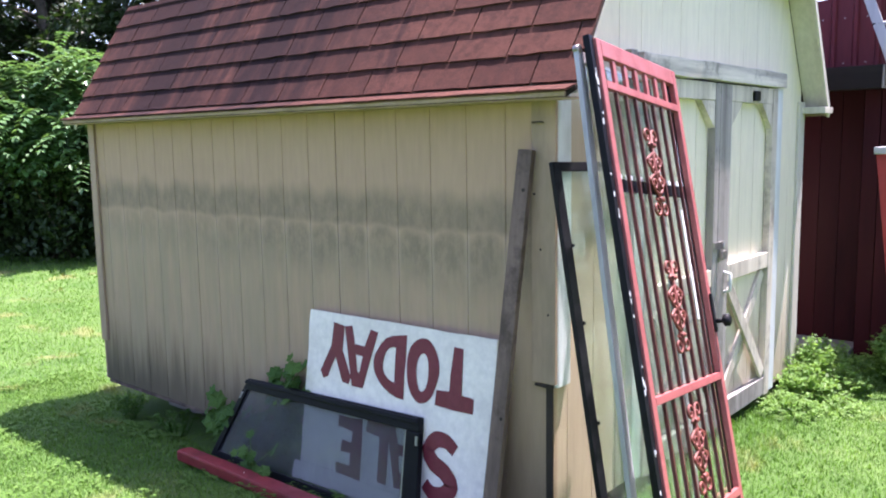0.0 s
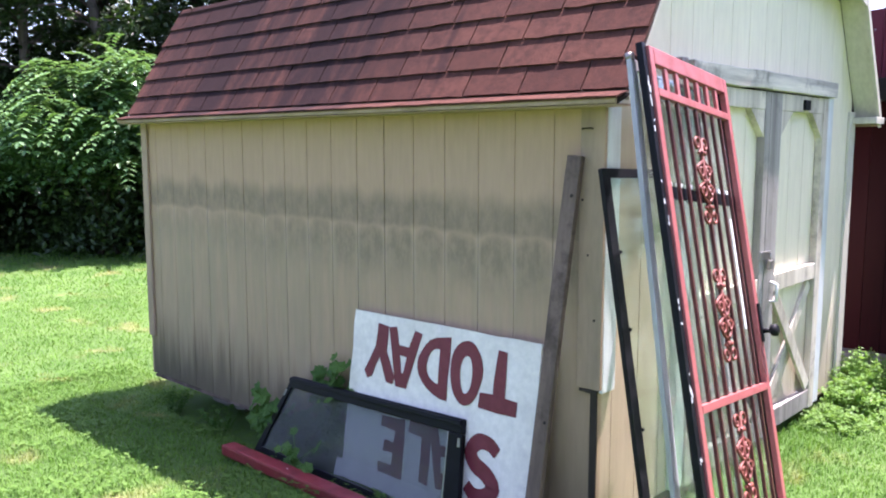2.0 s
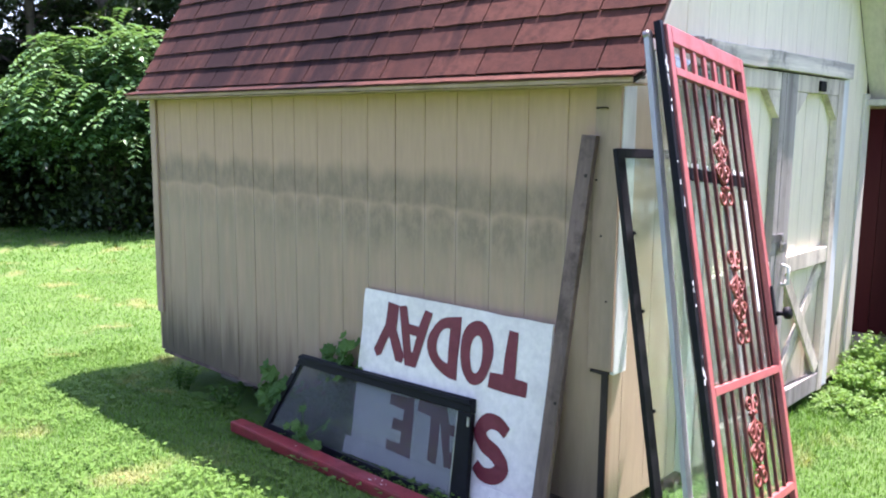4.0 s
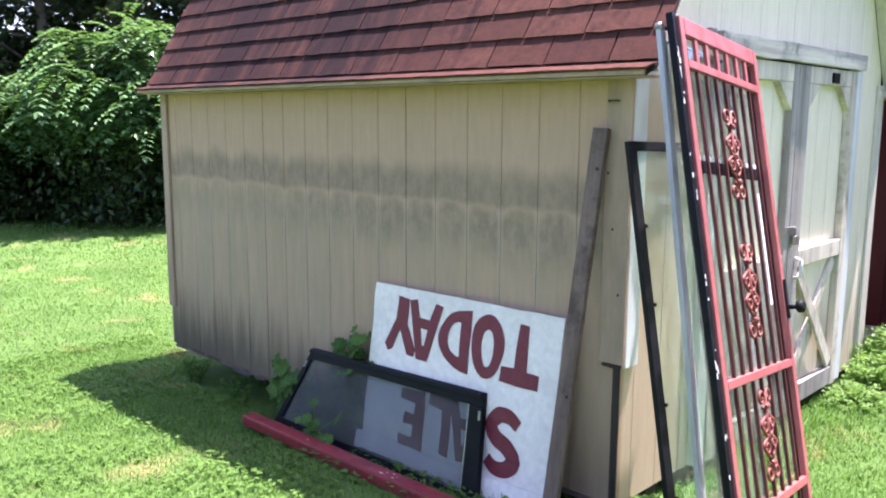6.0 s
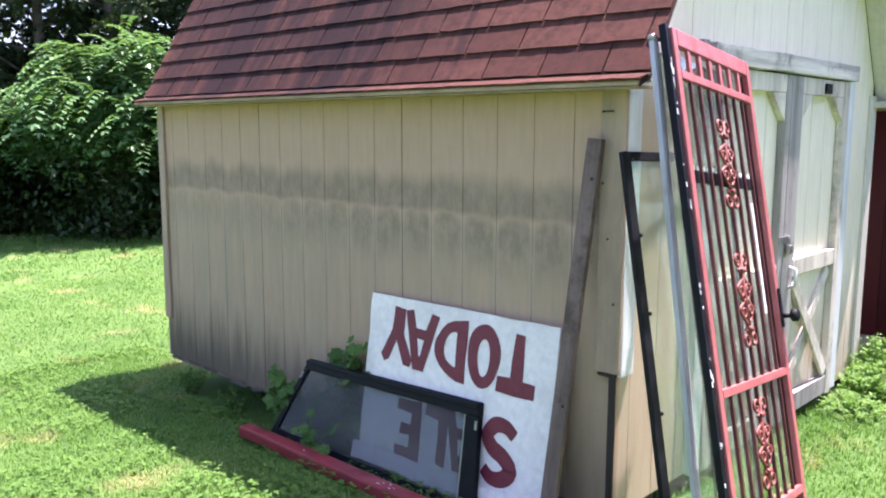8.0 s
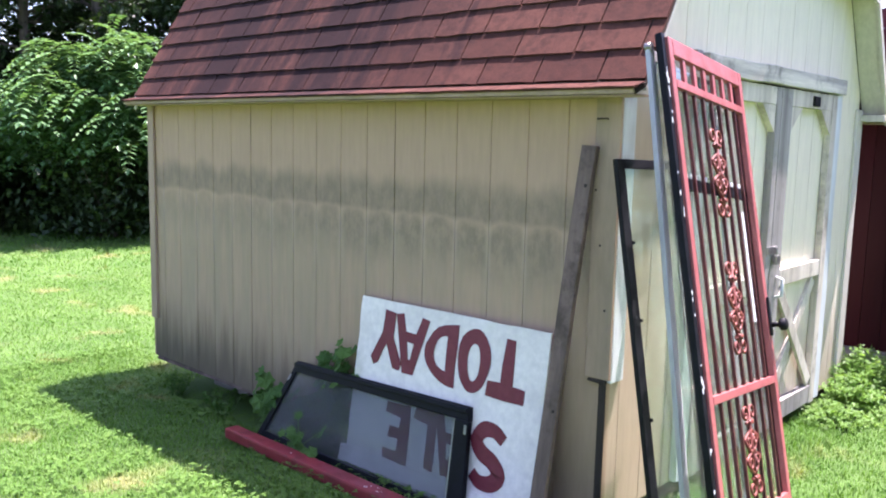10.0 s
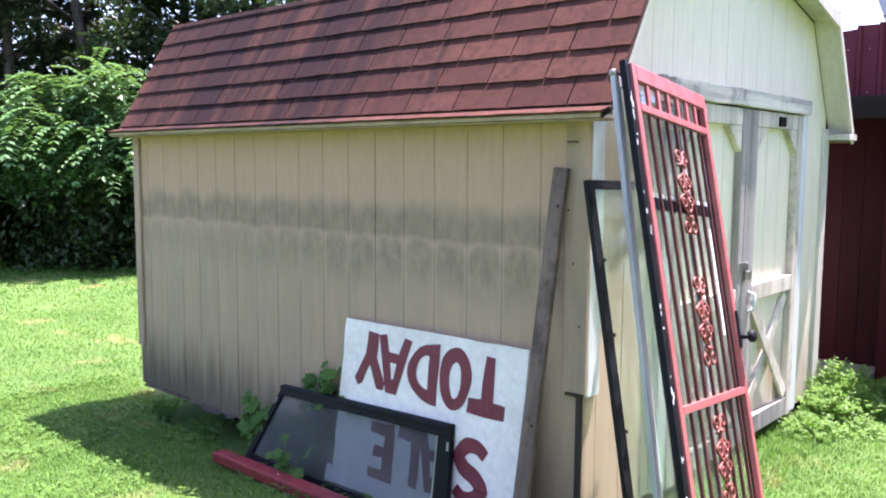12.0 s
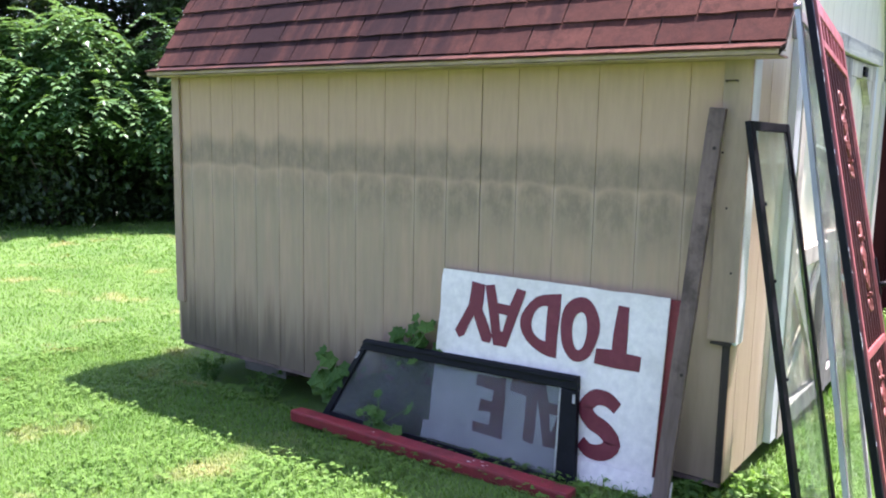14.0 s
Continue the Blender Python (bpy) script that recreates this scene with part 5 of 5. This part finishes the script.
def lobed_plant(name, centre, top, count, leaf, label):
    """A vine shoot with broad lobed leaves."""
    g = thing(name, (centre[0], centre[1], 0), label, "weed", "lobed weeds by the sash")
    stem = bmesh.new()
    vs, fs = [], []
    for i in range(count):
        k = 0.4 + 0.6 * (i + 1) / count
        root = Vector((centre[0], centre[1], 0.0))
        q = root.lerp(Vector(top), k) + Vector((RNG.normal() * 0.085, RNG.normal() * 0.020, RNG.normal() * 0.05))
        tube([root.lerp(Vector(top), max(k - 0.25, 0)), q], 0.0025, 4, stem)
        b = RNG.uniform(0, math.tau)
        nrm = Vector((RNG.normal() * 0.35, -0.75 + RNG.normal() * 0.2, 0.75)).normalized()
        s = nrm.orthogonal().normalized()
        t = nrm.cross(s)
        size = leaf * RNG.uniform(0.6, 1.15)
        c0 = len(vs)
        vs.append(tuple(q))
        m = 15
        for j in range(m):
            a = b + math.tau * j / m
            rr = size * (0.45 + 0.09 * math.cos(5 * (a - b)))
            vs.append(tuple(q + rr * (math.cos(a) * s + math.sin(a) * t) - nrm * 0.25 * rr * abs(math.sin(2.5 * (a - b)))))
        fs += [(c0, c0 + 1 + j, c0 + 1 + (j + 1) % m) for j in range(m)]
    tagged(part("stalk_mass", stem, LEAFVINE, g), kind="stuff")
    tagged(array_mesh("foliage", vs, fs, LEAFVINE, g), kind="stuff")


def build_plants():
    lobed_plant("vine_weed", (-0.40, -0.060, 0), (-0.36, -0.075, 0.54), 70, 0.090, "green lobed weed growing between the wall and the sash")
    lobed_plant("vine_weed", (-0.80, -0.10, 0), (-0.84, -0.15, 0.24), 60, 0.100, "green lobed weed at the foot of the tan wall")
    lobed_plant("vine_weed", (-0.42, -0.30, 0), (-0.34, -0.31, 0.16), 16, 0.075, "green lobed weed in front of the dusty sash")
    for x, h in ((-0.60, 0.19), (-0.42, 0.21), (-0.24, 0.22)):
        lobed_plant("vine_weed", (x, -0.050, 0), (x + 0.02, -0.060, h), 34, 0.085, "green lobed weed behind the dusty sash")
    weed_clump("weed_clump", (1.14, -0.12), 0.16, 0.16, 16, 0.05, LEAFVINE, "low weeds at the shed corner", "weeds")
    weed_clump("weed_clump", (1.42, 0.10), 0.22, 0.20, 26, 0.05, LEAFWEED, "low weeds behind the leaning sash", "weeds")
    side = "bright green weeds beside the shed door"
    for x, y, spread, high, count, leaf in ((1.44, 2.62, 0.20, 0.34, 80, 0.040), (1.40, 2.95, 0.24, 0.44, 110, 0.042), (1.58, 2.86, 0.22, 0.26, 80, 0.036),
                                            (1.38, 3.30, 0.24, 0.36, 90, 0.040), (1.62, 3.22, 0.26, 0.20, 80, 0.034), (1.46, 2.28, 0.22, 0.20, 70, 0.034),
                                            (1.66, 2.52, 0.24, 0.14, 70, 0.030), (1.42, 3.52, 0.22, 0.14, 80, 0.034), (1.70, 3.56, 0.24, 0.10, 60, 0.030)):
        weed_clump("weed_clump", (x, y), spread, high * 0.88, int(count * 1.7), leaf * 0.72, LEAFWEED, side, "weeds")
    weed_clump("green_bush", (1.86, 3.30), 0.23, 0.52, 300, 0.036, LEAFWEED, "dense bright green bush before the barn wall", "bush")
    for x in (-2.1, -1.5):
        weed_clump("weed_clump", (x, -0.03), 0.14, 0.09, 12, 0.035, LEAFVINE, "low weeds under the shed wall", "weeds")


# ---- woodland ----
def tree(name, foot, height, crown_low, spread, count, leaf, seed, label, mat=None, droop=0.2):
    """Tapered trunk, limbs, and leaves in many uneven clumps round the limb ends."""
    r = np.random.default_rng(seed)
    g = thing(name, (foot[0], foot[1], 0), label, "tree", "broadleaf trees")
    base = np.array([foot[0], foot[1], -0.05])
    lean = r.normal(size=2) * 0.04 * height
    tip = base + [lean[0], lean[1], height * 0.93]
    wood = bmesh.new()
    rad = 0.011 * height + 0.03
    trunk_pts = [base + (tip - base) * k + np.array([r.normal() * 0.05, r.normal() * 0.05, 0]) * (k > 0) for k in np.linspace(0, 1, 7)]
    tube(trunk_pts, rad, 8, wood, (1.25, 0.95, 0.85, 0.7, 0.5, 0.32, 0.12))
    part("trunk", wood, BARK, g)
    limbs = bmesh.new()
    centres, sizes = [], []
    m = max(14, int(height * 4))
    for i in range(m):
        k = crown_low / height + (0.97 - crown_low / height) * (i + r.uniform(0, 1)) / m
        a = r.uniform(0, math.tau)
        reach = spread * (0.45 + 0.55 * math.sin(math.pi * min(0.98, 0.25 + 0.75 * (k * height - crown_low) / (height - crown_low)))) * r.uniform(0.6, 1.1)
        o = base + (tip - base) * k
        e = o + np.array([math.cos(a) * reach, math.sin(a) * reach, reach * r.uniform(-droop, 0.5)])
        e[2] = max(e[2], 0.35)
        tube([o, (o + e) / 2 + [0, 0, 0.12 * reach], e], rad * 0.3, 5, limbs, (1, 0.6, 0.2))
        for f, sz in ((1.0, 0.42), (0.72, 0.40), (0.45, 0.34)):
            centres.append(o + (e - o) * f + r.normal(size=3) * 0.12)
            sizes.append(sz * r.uniform(0.7, 1.3) * (0.55 + 0.16 * spread))
    tagged(part("branchwork", limbs, BARK, g), kind="stuff")
    centres, sizes = np.array(centres), np.array(sizes)
    pick = r.integers(0, len(centres), count)
    d = r.normal(size=(count, 3))
    d /= np.linalg.norm(d, axis=1, keepdims=True)
    at = centres[pick] + d * (sizes[pick] * r.uniform(0.25, 1.0, count) ** 0.6)[:, None] * np.array([1.15, 1.15, 0.75])
    at[:, 2] = np.maximum(at[:, 2], 0.12)
    al = d * 0.7 + np.column_stack([r.normal(size=count), r.normal(size=count), r.normal(size=count) * 0.5 - 0.35])
    nm = np.column_stack([r.normal(size=(count, 2)) * 0.55, np.ones(count)])
    L = r.uniform(0.6, 1.25, count) * leaf
    v, f = leaf_arrays(at, al, nm, L, L * r.uniform(0.42, 0.62, count), 0.18)
    tagged(array_mesh("crown", v, f, mat or LEAFDARK, g), kind="stuff")
    return g


def sumac(name, foot, height, spread, fronds, seed, label):
    """Several thin stems, each crowned by long fronds of paired leaflets."""
    r = np.random.default_rng(seed)
    g = thing(name, (foot[0], foot[1], 0), label, "shrub", "sumac shrubs")
    stems = bmesh.new()
    at, al, nm, ln = [], [], [], []
    heads = []
    for i in range(13):
        a, q = r.uniform(0, math.tau), spread * math.sqrt(r.uniform(0.02, 1))
        hh = height * (1.0 - 0.42 * (q / spread) ** 1.5) * r.uniform(0.72, 1.03)
        foot3 = np.array([foot[0] + r.normal() * 0.18, foot[1] + r.normal() * 0.18, -0.03])
        head = np.array([foot[0] + q * math.cos(a), foot[1] + q * math.sin(a), hh])
        tube([foot3, foot3 * 0.45 + head * 0.55 + [0, 0, 0.05 * hh], head], 0.022, 6, stems, (1, 0.6, 0.25))
        heads += [(foot3, head, k) for k in (1.0, 0.99, 0.97, 0.94, 0.90, 0.85, 0.79, 0.72)]
    for i in range(fronds):
        f3, head, k = heads[i % len(heads)]
        o = f3 + (head - f3) * k + [0, 0, 0.05 * math.sin(math.pi * k)]
        o = o + r.normal(size=3) * np.array([0.26, 0.26, 0.16])
        a = r.uniform(0, math.tau)
        out = np.array([math.cos(a), math.sin(a), 0.0])
        size = r.uniform(0.36, 0.66)
        rise = r.uniform(0.05, 0.65)
        m = 8
        prev = o
        for j in range(1, m + 1):
            t = j / m
            p = o + out * size * t + np.array([0, 0, size * (rise * t - 0.75 * t * t)])
            tang = (p - prev) / (np.linalg.norm(p - prev) + 1e-9)
            prev = p
            sd = np.cross(tang, [0, 0, 1.0])
            sd /= np.linalg.norm(sd) + 1e-9
            for sgn in (1, -1):
                at.append(p)
                al.append(sd * sgn + tang * 0.55 + np.array([0, 0, -0.18]))
                nm.append(np.array([r.normal() * 0.15, r.normal() * 0.15, 1.0]))
                ln.append(size * 0.31 * (1.05 - 0.45 * t))
        at.append(prev)
        al.append(tang)
        nm.append(np.array([0, 0, 1.0]))
        ln.append(size * 0.2)
    tagged(part("branchwork", stems, BARK, g), kind="stuff")
    ln = np.array(ln)
    v, f = leaf_arrays(np.array(at), np.array(al), np.array(nm), ln, ln * 0.58, 0.12)
    tagged(array_mesh("foliage", v, f, LEAFSUMAC, g), kind="stuff")
    # dark leaf fill puts the shade inside the shrub into colour
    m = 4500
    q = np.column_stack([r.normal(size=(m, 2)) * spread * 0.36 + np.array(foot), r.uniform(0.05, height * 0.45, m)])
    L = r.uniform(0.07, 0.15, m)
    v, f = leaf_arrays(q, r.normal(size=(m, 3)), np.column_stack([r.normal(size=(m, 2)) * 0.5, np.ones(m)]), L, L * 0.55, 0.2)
    tagged(array_mesh("inner_foliage", v, f, LEAFDARK, g, "leaves inside the shrub, coloured dark for its inner shade"), kind="stuff")


def build_woods():
    edge0, edge1 = np.array([-11.2, 2.0]), np.array([-8.7, 4.7])
    along = (edge1 - edge0) / np.linalg.norm(edge1 - edge0)
    deep = np.array([-along[1], along[0]])
    sumac("sumac_shrub", (-10.35, 3.45), 3.45, 1.40, 1700, 21, "bright green sumac shrub with long feathery leaves at the wood's edge")
    sumac("sumac_shrub", (-9.2, 5.45), 3.1, 1.35, 1500, 22, "bright green sumac shrub with long feathery leaves at the wood's edge")
    sumac("sumac_shrub", (-12.4, 1.9), 2.7, 1.1, 900, 23, "green sumac shrub with long feathery leaves at the wood's edge")
    rnd = random.Random(12)
    lab = "tall dark green broadleaf tree at the wood's edge"
    k = 0
    for s, t, h, low, spread, n, leaf in ((-0.5, 1.2, 8.5, 1.5, 2.0, 11000, 0.13), (1.1, 1.5, 9.5, 1.2, 2.1, 12000, 0.13), (2.6, 1.3, 8.0, 1.2, 2.0, 12000, 0.13),
                                          (4.2, 1.4, 9.0, 1.3, 2.1, 11000, 0.13), (0.2, 3.4, 10.5, 0.8, 2.5, 10000, 0.17), (2.0, 3.6, 11.0, 0.8, 2.5, 10000, 0.17), (3.8, 3.5, 10.0, 0.8, 2.4, 10000, 0.17),
                                          (-2.4, 1.6, 9.0, 1.0, 2.3, 8000, 0.17), (-4.6, 1.8, 8.5, 1.0, 2.4, 6000, 0.2), (6.2, 1.6, 9.5, 1.0, 2.4, 8000, 0.18), (8.6, 1.8, 9.0, 1.0, 2.5, 5000, 0.22), (11.2, 1.8, 10.0, 1.0, 2.6, 5000, 0.22),
                                          (-1.8, 4.2, 11.0, 0.8, 2.6, 6000, 0.22), (6.0, 4.0, 11.0, 0.8, 2.6, 6000, 0.22)):
        p = edge0 + along * s + deep * (t + 1.5)
        tree("broadleaf_tree", (p[0], p[1]), h, low, spread, n, leaf, 100 + k, lab)
        k += 1
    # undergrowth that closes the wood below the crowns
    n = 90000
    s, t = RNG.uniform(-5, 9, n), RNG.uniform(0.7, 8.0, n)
    # the low dark leaves in front stand in for grass shaded by trees
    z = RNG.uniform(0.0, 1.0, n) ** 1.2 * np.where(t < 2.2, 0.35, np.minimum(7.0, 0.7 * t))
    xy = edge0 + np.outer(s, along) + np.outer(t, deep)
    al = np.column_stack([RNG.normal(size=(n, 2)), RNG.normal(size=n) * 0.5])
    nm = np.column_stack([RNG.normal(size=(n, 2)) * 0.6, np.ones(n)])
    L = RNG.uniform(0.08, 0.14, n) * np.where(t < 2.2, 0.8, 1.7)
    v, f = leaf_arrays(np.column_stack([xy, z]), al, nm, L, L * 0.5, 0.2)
    tagged(array_mesh("undergrowth", v, f, LEAFDARK), "dark leafy undergrowth below the trees, with a low edge for shaded grass", "undergrowth", kind="stuff")
    # unseen trees behind the walk, on the open side, added for glass reflections
    for i, (x, y) in enumerate(((9.5, -7.0), (12.5, -2.5), (13.0, 3.0), (5.0, -11.5), (-2.0, -13.0), (-9.0, -11.0), (10.5, 8.5))):
        tree("broadleaf_tree", (x, y), 8.5 + i % 3, 1.2, 2.6, 3500, 0.3, 300 + i, "unseen tall green broadleaf tree across the lawn, added for glass reflections")


def build_unseen_thicket():
    """Unseen leafy thicket closing the lawn opposite the shed, added to darken glass reflections."""
    n = 26000
    a = RNG.uniform(math.radians(150), math.radians(330), n)
    r = 15.0 + RNG.uniform(0, 3.0, n) + 0.8 * np.sin(a * 9)
    z = RNG.uniform(0, 1, n) ** 1.1 * (1.7 + 0.5 * np.sin(a * 13) + 0.3 * np.sin(a * 31))
    at = np.column_stack([r * np.cos(a), r * np.sin(a), z])
    al = np.column_stack([RNG.normal(size=(n, 2)), RNG.normal(size=n) * 0.5])
    nm = np.column_stack([RNG.normal(size=(n, 2)) * 0.7, np.ones(n)])
    L = RNG.uniform(0.25, 0.5, n)
    v, f = leaf_arrays(at, al, nm, L, L * 0.6, 0.2)
    tagged(array_mesh("thicket", v, f, LEAFDARK), "unseen dark green thicket across the lawn, added to darken glass reflections", "thicket", kind="stuff")


build_woods()
build_unseen_thicket()
build_plants()
build_grass()
build_clover()
build_shingles()
